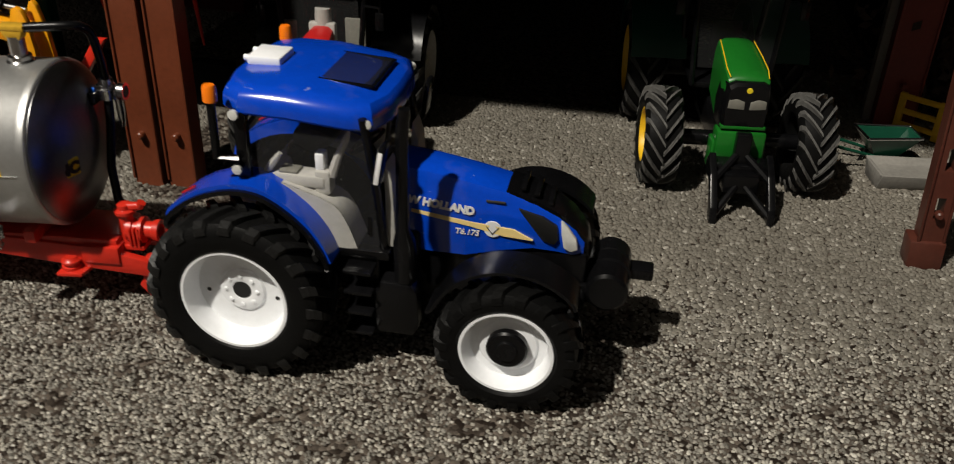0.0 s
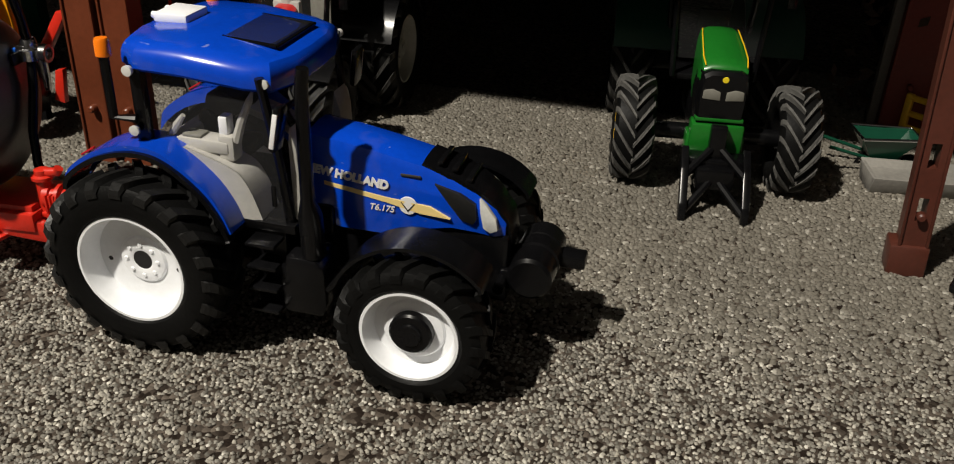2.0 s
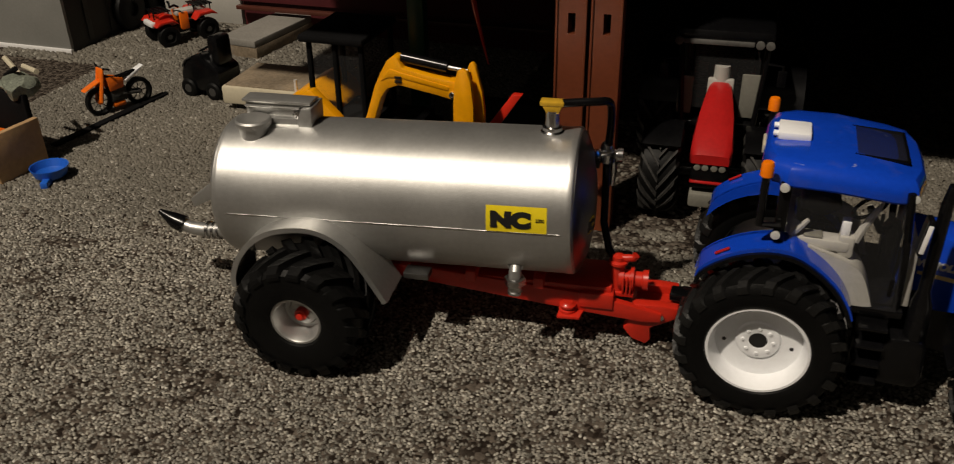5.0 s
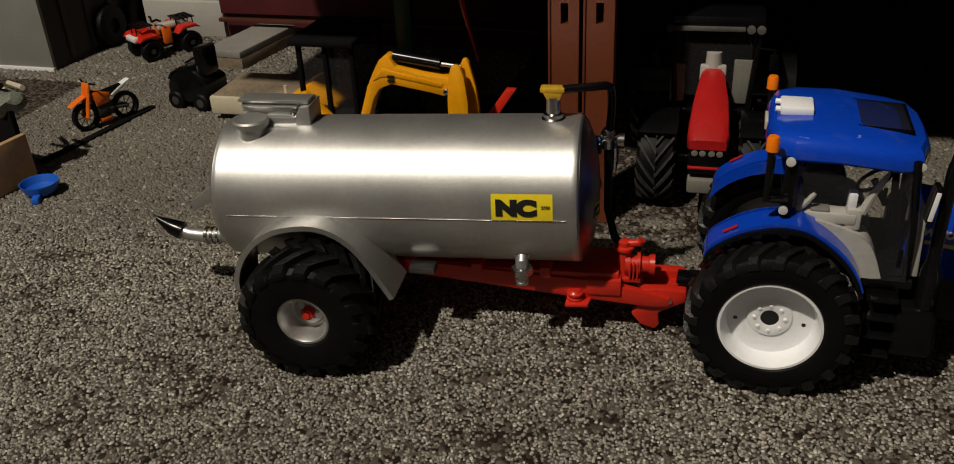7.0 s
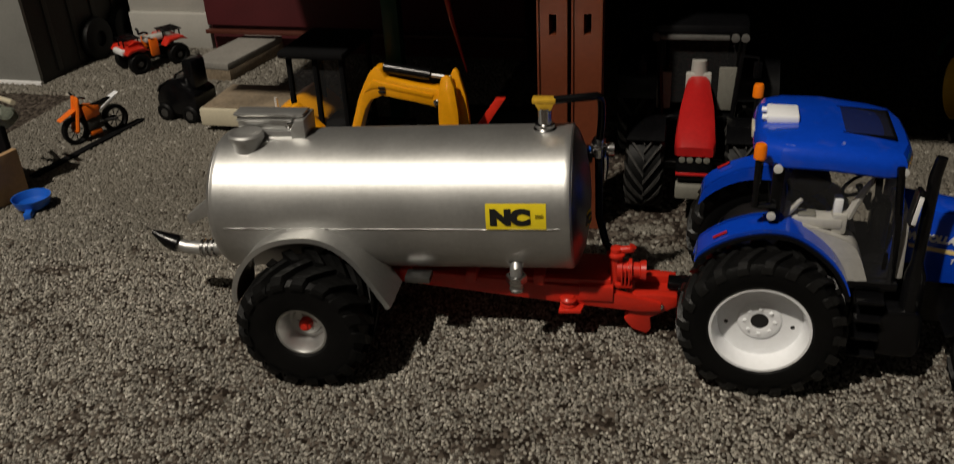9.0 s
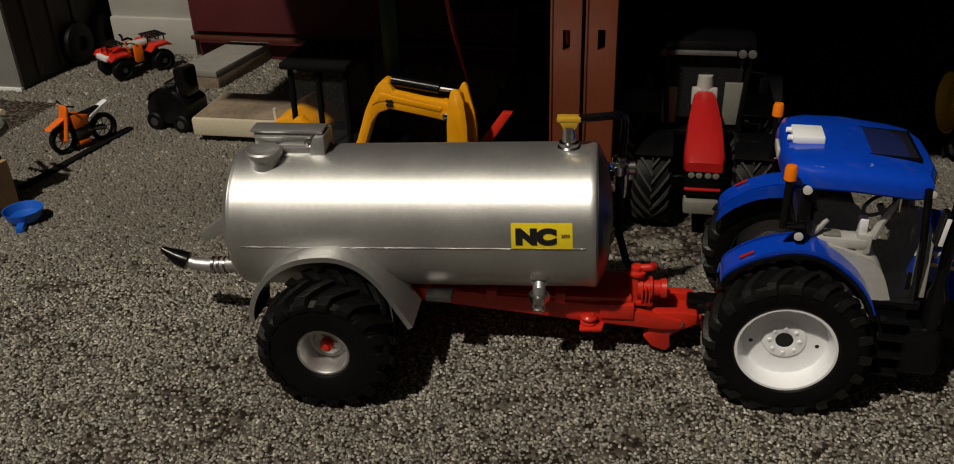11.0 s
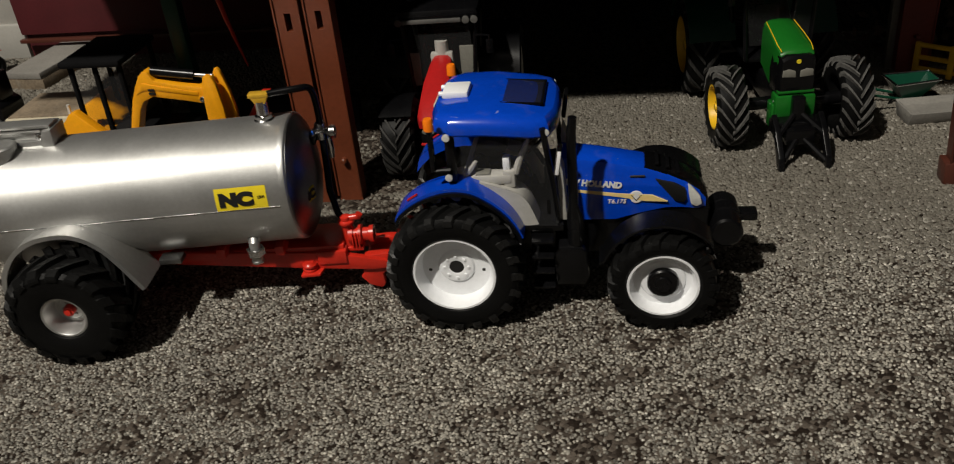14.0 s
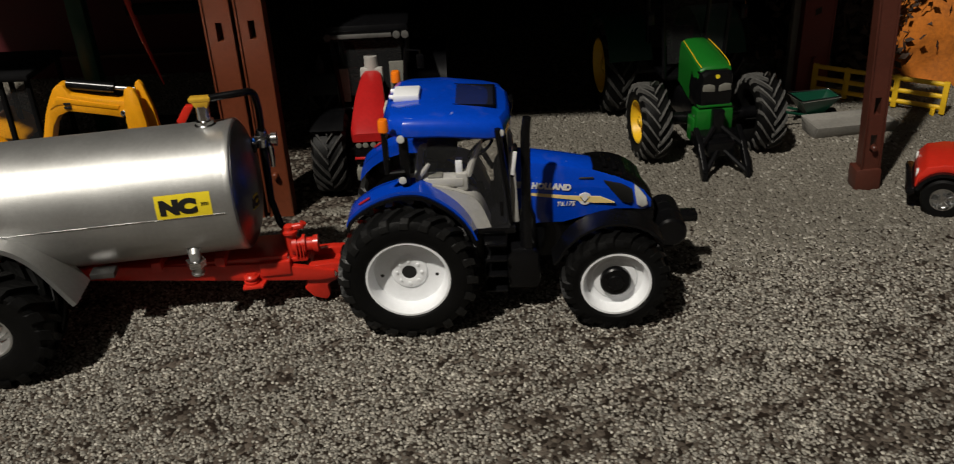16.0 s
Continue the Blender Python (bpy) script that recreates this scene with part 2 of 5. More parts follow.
def prism(outline, axis, lo, hi, bevel=0.0, bm=None, m=None):
    """A polygon in the two other axes, in order, drawn out along one axis from lo to hi."""
    bm = bm or bmesh.new()
    ax = "xyz".index(axis)

    def put(a, b, h):
        p = [a, b]
        p.insert(ax, h)
        return (m or Matrix()) @ Vector(p)

    one = [bm.verts.new(put(a, b, lo)) for a, b in outline]
    two = [bm.verts.new(put(a, b, hi)) for a, b in outline]
    faces = [bm.faces.new(one), bm.faces.new(two[::-1])]
    n = len(one)
    faces += [bm.faces.new((one[i], one[(i + 1) % n], two[(i + 1) % n], two[i])) for i in range(n)]
    bmesh.ops.recalc_face_normals(bm, faces=faces)
    if bevel > 0:
        edges = list({e for f in faces for e in f.edges})
        bmesh.ops.bevel(bm, geom=edges, offset=bevel, segments=2, affect="EDGES", profile=0.5)
    return bm


def lathe(profile, seg=40, bm=None, m=None, closed=False):
    """Turns (radius, height) pairs round the z axis of m."""
    bm = bm or bmesh.new()
    m = m or Matrix()
    rings = []
    for r, h in profile:
        if r < 1e-5:
            rings.append([bm.verts.new(m @ Vector((0, 0, h)))])
        else:
            rings.append([bm.verts.new(m @ Vector((r * math.cos(k * math.tau / seg), r * math.sin(k * math.tau / seg), h))) for k in range(seg)])
    pairs = list(zip(rings, rings[1:])) + ([(rings[-1], rings[0])] if closed else [])
    for a, b in pairs:
        for k in range(seg):
            q = [a[k % len(a)], a[(k + 1) % len(a)], b[(k + 1) % len(b)], b[k % len(b)]]
            q = list(dict.fromkeys(q))
            if len(q) > 2:
                bm.faces.new(q)
    return bm


def along(axis, at):
    """A pose whose z axis runs along the named axis."""
    turn = {"x": pose(0, 0, 0, 0, 90, 0), "y": pose(0, 0, 0, -90, 0, 0), "-y": pose(0, 0, 0, 90, 0, 0), "z": Matrix()}[axis]
    return Matrix.Translation(at) @ turn


def tube(points, radius, seg=12, bm=None, ends=True):
    """A round rod along a bent line. radius: one, or one for each point."""
    bm = bm or bmesh.new()
    pts = [Vector(p) for p in points]
    rad = radius if isinstance(radius, (list, tuple)) else [radius] * len(pts)
    rings = []
    up = None
    for i, p in enumerate(pts):
        d = (pts[min(i + 1, len(pts) - 1)] - pts[max(i - 1, 0)]).normalized()
        if up is None:
            up = d.orthogonal().normalized()
        up = (up - d * up.dot(d)).normalized()
        side = d.cross(up)
        rings.append([bm.verts.new(p + rad[i] * (math.cos(k * math.tau / seg) * up + math.sin(k * math.tau / seg) * side)) for k in range(seg)])
    for a, b in zip(rings, rings[1:]):
        for k in range(seg):
            bm.faces.new((a[k], a[(k + 1) % seg], b[(k + 1) % seg], b[k]))
    if ends:
        bm.faces.new(rings[0][::-1])
        bm.faces.new(rings[-1])
    return bm


def loft(rings, bm=None, caps=True, closed=True):
    bm = bm or bmesh.new()
    made = [[bm.verts.new(p) for p in ring] for ring in rings]
    n = len(made[0])
    for a, b in zip(made, made[1:]):
        for k in range(n if closed else n - 1):
            bm.faces.new((a[k], a[(k + 1) % n], b[(k + 1) % n], b[k]))
    if caps:
        bm.faces.new(made[0][::-1])
        bm.faces.new(made[-1])
    return bm


def shell(line, axis_lo, axis_hi, thick, bm=None):
    """A bent sheet: a line in x and z with thickness, from y axis_lo to axis_hi."""
    bm = bm or bmesh.new()
    n = len(line)
    inner = []
    for i, (x, z) in enumerate(line):
        a, b = line[max(i - 1, 0)], line[min(i + 1, n - 1)]
        d = Vector((b[0] - a[0], b[1] - a[1])).normalized()
        inner.append((x + d.y * thick, z - d.x * thick))
    outline = list(line) + inner[::-1]
    lo = [bm.verts.new((x, axis_lo, z)) for x, z in outline]
    hi = [bm.verts.new((x, axis_hi, z)) for x, z in outline]
    m = len(outline)
    for i in range(m):
        bm.faces.new((lo[i], lo[(i + 1) % m], hi[(i + 1) % m], hi[i]))
    for i in range(n - 1):
        for s in (lo, hi):
            bm.faces.new((s[i], s[i + 1], s[m - 2 - i], s[m - 1 - i]))
    return bm


def smooth_line(pts, n=5):
    """A rounder line through the same points."""
    q = [pts[0]] + list(pts) + [pts[-1]]
    out = []
    for a, b, c, d in zip(q, q[1:], q[2:], q[3:]):
        for k in range(n):
            u = k / n
            out.append(tuple(0.5 * (2 * b[i] + (c[i] - a[i]) * u + (2 * a[i] - 5 * b[i] + 4 * c[i] - d[i]) * u * u + (3 * b[i] - a[i] - 3 * c[i] + d[i]) * u ** 3) for i in (0, 1)))
    return out + [tuple(pts[-1])]


def arc(cx, cz, r, a0, a1, n=16):
    return [(cx + r * math.cos(radians(a0 + (a1 - a0) * k / n)), cz + r * math.sin(radians(a0 + (a1 - a0) * k / n))) for k in range(n + 1)]


def letters(name, text, material, parent, m, size, wide=1.0, shear=0.0, weight=0.0, wrap=None):
    """Printed words as a thin mesh, from the built-in font. wrap: radius, axis height, angle and x, to lay them round a drum along x."""
    cu = bpy.data.curves.new(name, "FONT")
    cu.body, cu.size, cu.shear, cu.extrude, cu.offset = text, size * CM, shear, 0.0001, weight * CM
    cu.align_x = "CENTER"
    tmp = bpy.data.objects.new(name, cu)
    scene.collection.objects.link(tmp)
    dg = bpy.context.evaluated_depsgraph_get()
    me = bpy.data.meshes.new_from_object(tmp.evaluated_get(dg))
    bpy.data.objects.remove(tmp)
    me.materials.clear()
    me.materials.append(material)
    ob = new(name, me)
    ob.parent = parent
    if wrap:
        r, zc, ang, x0 = wrap
        for v in me.vertices:
            q = ang + v.co.y / (r * CM)
            v.co = (x0 * CM + v.co.x * wide, -(r * CM + v.co.z) * math.cos(q), zc * CM + (r * CM + v.co.z) * math.sin(q))
        return ob
    mm = m.copy()
    mm.translation = m.translation * CM
    ob.matrix_basis = mm @ Matrix.Diagonal((wide, 1, 1, 1))
    return ob


def tyre_mesh(R, r, w, lug_h):
    """The carcass of a farm tyre round the y axis."""
    h = w / 2
    m = along("y", (0, 0, 0))
    c = R - lug_h
    return lathe([(r, -h * 0.78), (r + 0.08, -h * 0.92), (r + (c - r) * 0.2, -h * 0.98), (r + (c - r) * 0.5, -h), (c - 0.22, -h * 0.96), (c - 0.05, -h * 0.82), (c, -h * 0.5), (c + 0.02, 0),
                  (c, h * 0.5), (c - 0.05, h * 0.82), (c - 0.22, h * 0.96), (r + (c - r) * 0.5, h), (r + (c - r) * 0.2, h * 0.98), (r + 0.08, h * 0.92), (r, h * 0.78)], 64, m=m, closed=True)


def bar_mesh(R, w, lug_h, side, lean, lug_w, material):
    """One slanted tread bar, from the middle of the tread over the shoulder."""
    h, c = w / 2, R - lug_h
    rows = []
    for s, (y, rr) in enumerate(((-0.02, R), (0.3, R), (0.6, R - 0.01), (0.88, R - 0.05), (1.0, c - 0.08), (1.03, c - 0.2))):
        ang = -lean * (1 - min(y, 1)) * (w / R)
        half = lug_w * (0.36 + 0.18 * min(y, 1)) / R
        low = c - 0.06 if s < 4 else rr - 0.12
        rows.append([Vector((q * math.cos(t), side * h * y, q * math.sin(t))) for q, t in ((low, ang - half * 1.35), (rr, ang - half), (rr, ang + half), (low, ang + half * 1.35))])
    bm = loft(rows)
    bmesh.ops.recalc_face_normals(bm, faces=bm.faces)
    bmesh.ops.scale(bm, vec=(CM, CM, CM), verts=bm.verts)
    me = bpy.data.meshes.new("tread_bar")
    bm.to_mesh(me)
    bm.free()
    me.materials.append(material)
    return me


def wheel(parent, at, R, r, w, lugs, lug_h, rim_mat, out=-1, dish=0.5, hole=0.0, hub=None, hub_r=0.0, tyre_mat=None, bolts=0, disc=0.55, label="", lug_w=0.3, lean=0.4):
    """A wheel with its outer face towards y = out: tyre, dished rim, hub."""
    wh = new("wheel")
    wh.parent = parent
    wh.location = Vector(at) * CM
    wh.empty_display_size = 0.005
    part("tyre", tyre_mesh(R, r, w, lug_h), RUBBER, wh, "black rubber tyre")
    for side in (-1, 1):
        me = bar_mesh(R, w, lug_h, side, lean, lug_w, tyre_mat or RUBBER)
        for k in range(lugs):
            bar = new("tread_bar", me)
            bar.parent = wh
            bar.rotation_euler = (0, math.tau * (k + (0.5 if side > 0 else 0)) / lugs, 0)
    h = w / 2
    m = along("y" if out > 0 else "-y", (0, 0, 0))
    f = h * 0.80
    bed = f - dish
    d = r * disc
    prof = [(r + 0.05, -h * 0.7), (r + 0.05, f), (r + 0.02, f + 0.06), (r - 0.06, f + 0.06), (r - 0.10, f), (r - 0.16, f - dish * 0.5), (r - 0.24, bed), (d + 0.06, bed - 0.02), (d, bed + 0.05), (d - 0.08, bed + 0.07), (max(hole, 0.02) + 0.08, bed + 0.08), (max(hole, 0.02), bed + 0.05), (max(hole, 0.02), bed - 0.3)]
    rim = part("rim", lathe(prof, 48, m=m), rim_mat, wh, label)
    if bolts:
        bm = bmesh.new()
        for k in range(bolts):
            a = math.tau * k / bolts
            lathe([(0.075, 0), (0.07, 0.04), (0.05, 0.06), (0, 0.06)], 8, bm, m @ Matrix.Translation(((d - 0.2) * math.cos(a), (d - 0.2) * math.sin(a), bed + 0.06)))
        part("bolt_ring", bm, rim_mat, rim)
    if hole:
        part("axle_hole", lathe([(0, bed + 0.04), (hole + 0.01, bed + 0.04)], 24, m=m), INK, rim, "black axle hole")
        for q in (-0.15, math.pi + 0.15):
            part("rim_hole", lathe([(0, bed + 0.0), (0.075, bed + 0.0)], 12, m=m @ Matrix.Translation(((d + 0.42) * math.cos(q), (d + 0.42) * math.sin(q), 0.0))), INK, rim)
    if hub:
        part("hub", lathe([(hub_r, bed - 0.1), (hub_r, bed + 0.28), (hub_r * 0.9, bed + 0.34), (hub_r * 0.55, bed + 0.34), (hub_r * 0.5, bed + 0.42), (0, bed + 0.42)], 28, m=m), hub, wh)
    return wh


# ---- the setting ----
def slab(name, lo, hi, material, label, category, bevel=0.0):
    return tagged(part(name, box(lo, hi, bevel), material), label, category, kind="structure")


slab("ground", (-230, -230, -3), (230, 230, 0), SOIL, "dark gravel-covered board under the toy farm", "ground")


def gravel(x0, x1, y0, y1, pitch, seed, material, fade=None, full=False):
    """Loose grains, each one a small uneven stone of its own."""
    rng = np.random.default_rng(seed)
    nx, ny = int((x1 - x0) / pitch), int((y1 - y0) / pitch)
    gx, gy = np.meshgrid(np.arange(nx), np.arange(ny))
    n = nx * ny
    p = np.stack([x0 + (gx.ravel() + rng.uniform(-0.25, 1.25, n)) * pitch, y0 + (gy.ravel() + rng.uniform(-0.25, 1.25, n)) * pitch], 1)
    thin = np.zeros(n)
    for k in range(12):
        w = rng.normal(0, 0.5 + 0.55 * k, 2)
        thin += np.sin(p @ w + rng.uniform(0, 6.28)) / (1 + 0.12 * k)
    worn = np.exp(-(((p[:, 0] - 14) / 11) ** 2 + ((p[:, 1] + 7) / 6) ** 2)) + 0.5 * np.exp(-(((p[:, 0] + 12) / 16) ** 2 + ((p[:, 1] + 8) / 5) ** 2))
    p = p[rng.uniform(0, 1, n) < np.clip(0.74 - 0.2 * np.clip(thin - 0.6 + 1.8 * worn, 0, 9), 0.12, 1)]
    if full:
        p = np.stack([x0 + (gx.ravel() + rng.uniform(-0.25, 1.25, n)) * pitch, y0 + (gy.ravel() + rng.uniform(-0.25, 1.25, n)) * pitch], 1)
    if fade:
        a, b = fade
        p = p[rng.uniform(0, 1, len(p)) < np.clip((p[:, 1] - a) / (b - a), 0, 1)]
    # front bay: grains dropped to paint its shade, an oval kept as lit strip
    bay = (p[:, 0] > -9.6) & (p[:, 0] < -0.5) & (p[:, 1] > 9.6) & (p[:, 1] < 24) & (((p[:, 0] + 4.6) / 1.1) ** 2 + ((p[:, 1] - 11.2) / 0.45) ** 2 > 1)
    p = p[~(bay & (rng.uniform(0, 1, len(p)) < 0.9))]
    n = len(p)
    base = np.array([(-1, -1, -1), (1, -1, -1), (1, 1, -1), (-1, 1, -1), (-0.62, -0.62, 1), (0.62, -0.62, 1), (0.62, 0.62, 1), (-0.62, 0.62, 1)], float)
    faces = np.array([(4, 5, 6, 7), (0, 1, 5, 4), (1, 2, 6, 5), (2, 3, 7, 6), (3, 0, 4, 7)])
    size = (0.6 if full else 0.46) * pitch * np.stack([rng.uniform(0.85, 1.45, n), rng.uniform(0.75, 1.2, n), rng.uniform(0.35, 0.7, n)], 1)
    v = base[None] * size[:, None] * rng.uniform(0.75, 1.2, (n, 8, 1)) + rng.normal(0, 0.05 * pitch, (n, 8, 3))
    a, t = rng.uniform(0, math.tau, n), rng.normal(0, 0.3, n)
    x, y, z = v[..., 0], v[..., 1], v[..., 2]
    y, z = y * np.cos(t)[:, None] - z * np.sin(t)[:, None], y * np.sin(t)[:, None] + z * np.cos(t)[:, None]
    x, y = x * np.cos(a)[:, None] - y * np.sin(a)[:, None], x * np.sin(a)[:, None] + y * np.cos(a)[:, None]
    v = np.stack([x + p[:, None, 0], y + p[:, None, 1], z + rng.uniform(0.1, 0.35, n)[:, None] * pitch], -1).reshape(-1, 3) * CM
    f = (faces[None] + 8 * np.arange(n)[:, None, None]).reshape(-1, 4)
    me = bpy.data.meshes.new("gravel")
    me.vertices.add(len(v))
    me.vertices.foreach_set("co", v.ravel())
    me.loops.add(f.size)
    me.loops.foreach_set("vertex_index", f.ravel().astype(np.int32))
    me.polygons.add(len(f))
    me.polygons.foreach_set("loop_start", np.arange(0, f.size, 4, dtype=np.int32))
    me.update(calc_edges=True)
    me.materials.append(material)
    return tagged(new("gravel", me), "loose pale and dark grey stone chippings on the ground", "gravel", kind="stuff")


gravel(-38, 36, -15, 11, 0.105, 3, GRAVEL, (11, 6))
gravel(-46, 42, 3, 24.5, 0.15, 6, FINE, (3, 10), True)
gravel(-56, -16, 24.5, 36, 0.22, 4, FINE, None, True)
gravel(20, 46, 24.5, 34, 0.22, 5, FINE, None, True)

# an unseen room added round the toy farm, near-black to keep fill light low
slab("wall_north", (-230, 228, 0), (230, 232, 240), ROOM_DARK, "unseen near-black room wall that keeps bounced light low", "wall")
slab("wall_south", (-230, -232, 0), (230, -228, 240), ROOM_DARK, "unseen near-black room wall that keeps bounced light low", "wall")
slab("wall_east", (228, -228, 0), (232, 228, 240), ROOM_DARK, "unseen near-black room wall that keeps bounced light low", "wall")
slab("wall_west", (-232, -228, 0), (-228, 228, 240), ROOM_DARK, "unseen near-black room wall that keeps bounced light low", "wall")
slab("ceiling", (-232, -232, 240), (232, 232, 244), ROOM_DARK, "unseen near-black room ceiling that keeps bounced light low", "ceiling")

# the toy shed: boards near-black to hold its shade, and a roof that shades its inside
# unseen board, added only to throw shade over the left bay
slab("shed_roof_low", (-31, 6.3, 20), (-9.6, 10.0, 20.6), DARK, "unseen board added to shade the left bay", "roof", 0.05)
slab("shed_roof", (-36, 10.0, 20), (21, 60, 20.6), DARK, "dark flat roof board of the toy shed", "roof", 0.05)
slab("shed_wall_back", (-40, 60, 0), (60, 61, 30), DARK, "back board of the toy shed, near-black with shade in its colour", "wall", 0.05)
slab("shed_wall_side", (25.4, 27.4, 0), (26.2, 60, 30), DARK, "side board of the toy shed, near-black with shade in its colour", "wall", 0.05)


# the side wall's lit end face, put in as a separate pale strip
slab("wall_end_trim", (23.15, 26.8, 0), (23.57, 27.5, 20), STONE, "pale grey strip standing for the shed wall's lit end", "trim", 0.04)


# ---- shed posts ----
def post(x, y, w, d, h, material, label, rz=0.0, base=True, slots=()):
    """A moulded post: channel with slots through it, and a stepped foot."""
    p = thing("shed_post", label, "post", (x, y, 0), rz, "shed posts")
    bm = bmesh.new()
    zs = sorted([(0.0, 0)] + [(s - 0.45, 1) for s in slots] + [(s + 0.45, 0) for s in slots] + [(h, 0)])
    for (z0, cut), (z1, _) in zip(zs, zs[1:]):
        if cut:
            box((-w / 2, -d / 2, z0), (-0.16, d / 2, z1), 0, bm)
            box((0.16, -d / 2, z0), (w / 2, d / 2, z1), 0, bm)
        else:
            box((-w / 2, -d / 2, z0), (w / 2, d / 2, z1), 0, bm)
    bmesh.ops.remove_doubles(bm, verts=bm.verts, dist=1e-4)
    part("upright", bm, material, p)
    ribs = bmesh.new()
    for s in (-1, 1):
        box((s * w / 2 - 0.07, -d / 2 - 0.10, 0.3), (s * w / 2 + 0.03, -d / 2 + 0.02, h), 0.02, ribs)
    part("edge_rib", ribs, material, p)
    if base:
        part("foot", box((-w / 2 - 0.3, -d / 2 - 0.15, 0), (w / 2 + 0.1, d / 2 + 0.15, 1.2), 0.08), material, p)
    part("peg", lathe([(0.16, 0), (0.16, 0.25), (0.1, 0.32), (0, 0.32)], 12, m=along("-y", (0, -d / 2, 2.4))), material, p)
    return p


post(-9.1, 11.1, 1.25, 0.9, 20, BROWN, "glossy brown plastic shed post with slots, on gravel", 0, False, (9.9, 15))
post(-7.62, 11.3, 1.25, 0.9, 20, BROWN, "glossy brown plastic shed post beside its twin", 0, False, (9.9, 15))
leaning = post(22.95, 11.9, 0.9, 0.8, 20, DKBROWN, "brown plastic post with stepped foot on gravel", 0, True, (2.6, 4.6))
leaning.matrix_basis = leaning.matrix_basis @ pose(0, 0, 0, 0, -3, 0)
post(24.54, 26.5, 1.9, 1.0, 20, OXIDE, "dull red plastic post at the shed's corner", 0, False)


# ---- slurry tanker ----
def slurry_tanker():
    """Its own x runs along the drawbar; the drum rises a little towards the front."""
    t = thing("slurry_tanker", "silver toy slurry tanker with red chassis on wide tyres", "trailer", (-13.5, 2.3, 0), 5.6)
    r, zc, a, b = 2.71, 5.42, -6.85, 6.7
    rise = Matrix.Translation((0, 0, zc)) @ pose(0, 0, 0, 0, -1.87, 0) @ Matrix.Translation((0, 0, -zc))

    def tilt(bm):
        bmesh.ops.transform(bm, matrix=rise, verts=bm.verts)
        return bm

    m = rise @ along("x", (0, 0, zc))
    prof = [(0, a - 0.45), (0.9, a - 0.42), (1.7, a - 0.32), (2.3, a - 0.16), (2.6, a), (r, a + 0.14), (r, a + 0.18), (r + 0.02, a + 0.24), (r + 0.02, a + 0.34), (r, a + 0.4),
            (r, b - 0.36), (r + 0.02, b - 0.3), (r + 0.02, b - 0.12), (r, b - 0.05), (r - 0.06, b), (r - 0.2, b + 0.01)]
    tank = part("tank", lathe(prof, 128, m=m), SILVER, t, "satin silver cylindrical tank")
    # the dome's dark reflection of the room is put into its steel colour
    part("front_dome", lathe([(r - 0.09, b - 0.04), (r - 0.10, b + 0.03), (r - 0.25, b + 0.14), (1.9, b + 0.36), (1.0, b + 0.52), (0, b + 0.58)], 96, m=m), DIM_STEEL, tank, "domed front end, dark reflection put into its colour")
    rng = random.Random(3)
    x = a + 0.6
    while x < b - 0.5:
        w = rng.uniform(0.5, 2.2)
        h = rng.uniform(0.012, 0.03)
        for s in (-1, 1):
            part("weld_seam", tilt(box((x, s * r - 0.025, zc - h), (min(x + w, b - 0.4), s * r + 0.025, zc + h), 0.008)), CHROME, tank)
        x += w
    # filler hatch on the rear of the tank
    top = zc + r - 0.17
    part("hatch", lathe([(0.5, -0.6), (0.56, -0.05), (0.6, 0.1), (0.66, 0.12), (0.68, 0.3), (0.6, 0.36), (0.5, 0.34), (0.3, 0.33), (0, 0.33)], 36, m=along("z", (-5.58, -0.8, top))), SILVER, t, "round silver hatch lid")
    hb = box((-6.1, -0.35, top - 0.4), (-3.55, 0.75, top + 0.25), 0.05)
    box((-6.15, -0.15, top + 0.2), (-3.5, 0.75, top + 0.8), 0.06, hb)
    box((-6.2, -0.3, top + 0.78), (-3.45, 0.45, top + 0.9), 0.03, hb)
    box((-6.1, -0.34, top + 0.6), (-3.9, -0.1, top + 0.68), 0.03, hb)
    part("hatch_box", hb, SILVER, t, "boxed silver hatch mechanism")
    cl = prism([(-3.95, top - 0.5), (-3.4, top - 0.45), (-3.36, top + 0.75), (-3.75, top + 0.72), (-3.95, top + 0.3)], "y", -0.5, 0.75, 0.05)
    box((-5.0, -0.62, top - 0.35), (-3.7, -0.3, top - 0.02), 0.05, cl)
    part("hatch_clamp", cl, SILVER, t)
    part("hatch_screw", lathe([(0.19, 0), (0.19, 0.1), (0.12, 0.12), (0.1, 0.06), (0, 0.05)], 18, m=along("-y", (-3.95, -0.33, top + 0.45))), CHROME, t)
    # mudguards, moulded into the drum and flared at their front foot
    for s in (-1, 1):
        line = smooth_line([(-6.0, 2.55), (-5.95, 3.1), (-5.65, 3.85), (-5.05, 4.6), (-4.25, 5.12), (-3.35, 5.36), (-2.5, 5.38), (-1.75, 5.12), (-1.1, 4.6), (-0.6, 3.9), (-0.2, 3.2), (0.15, 2.6)], 4)
        g = bmesh.new()
        shell(line, *sorted((s * 3.55, s * 1.7)), 0.1, g)
        part("mudguard", g, SILVER, t, "silver arched mudguard")
        lip = bmesh.new()
        shell([(x, z + 0.02) for x, z in line], *sorted((s * 3.52, s * 3.6)), 0.2, lip)
        part("mudguard_lip", lip, SILVER, t)
        # black sheet added inside the guard to stand for the shade there
        ln = bmesh.new()
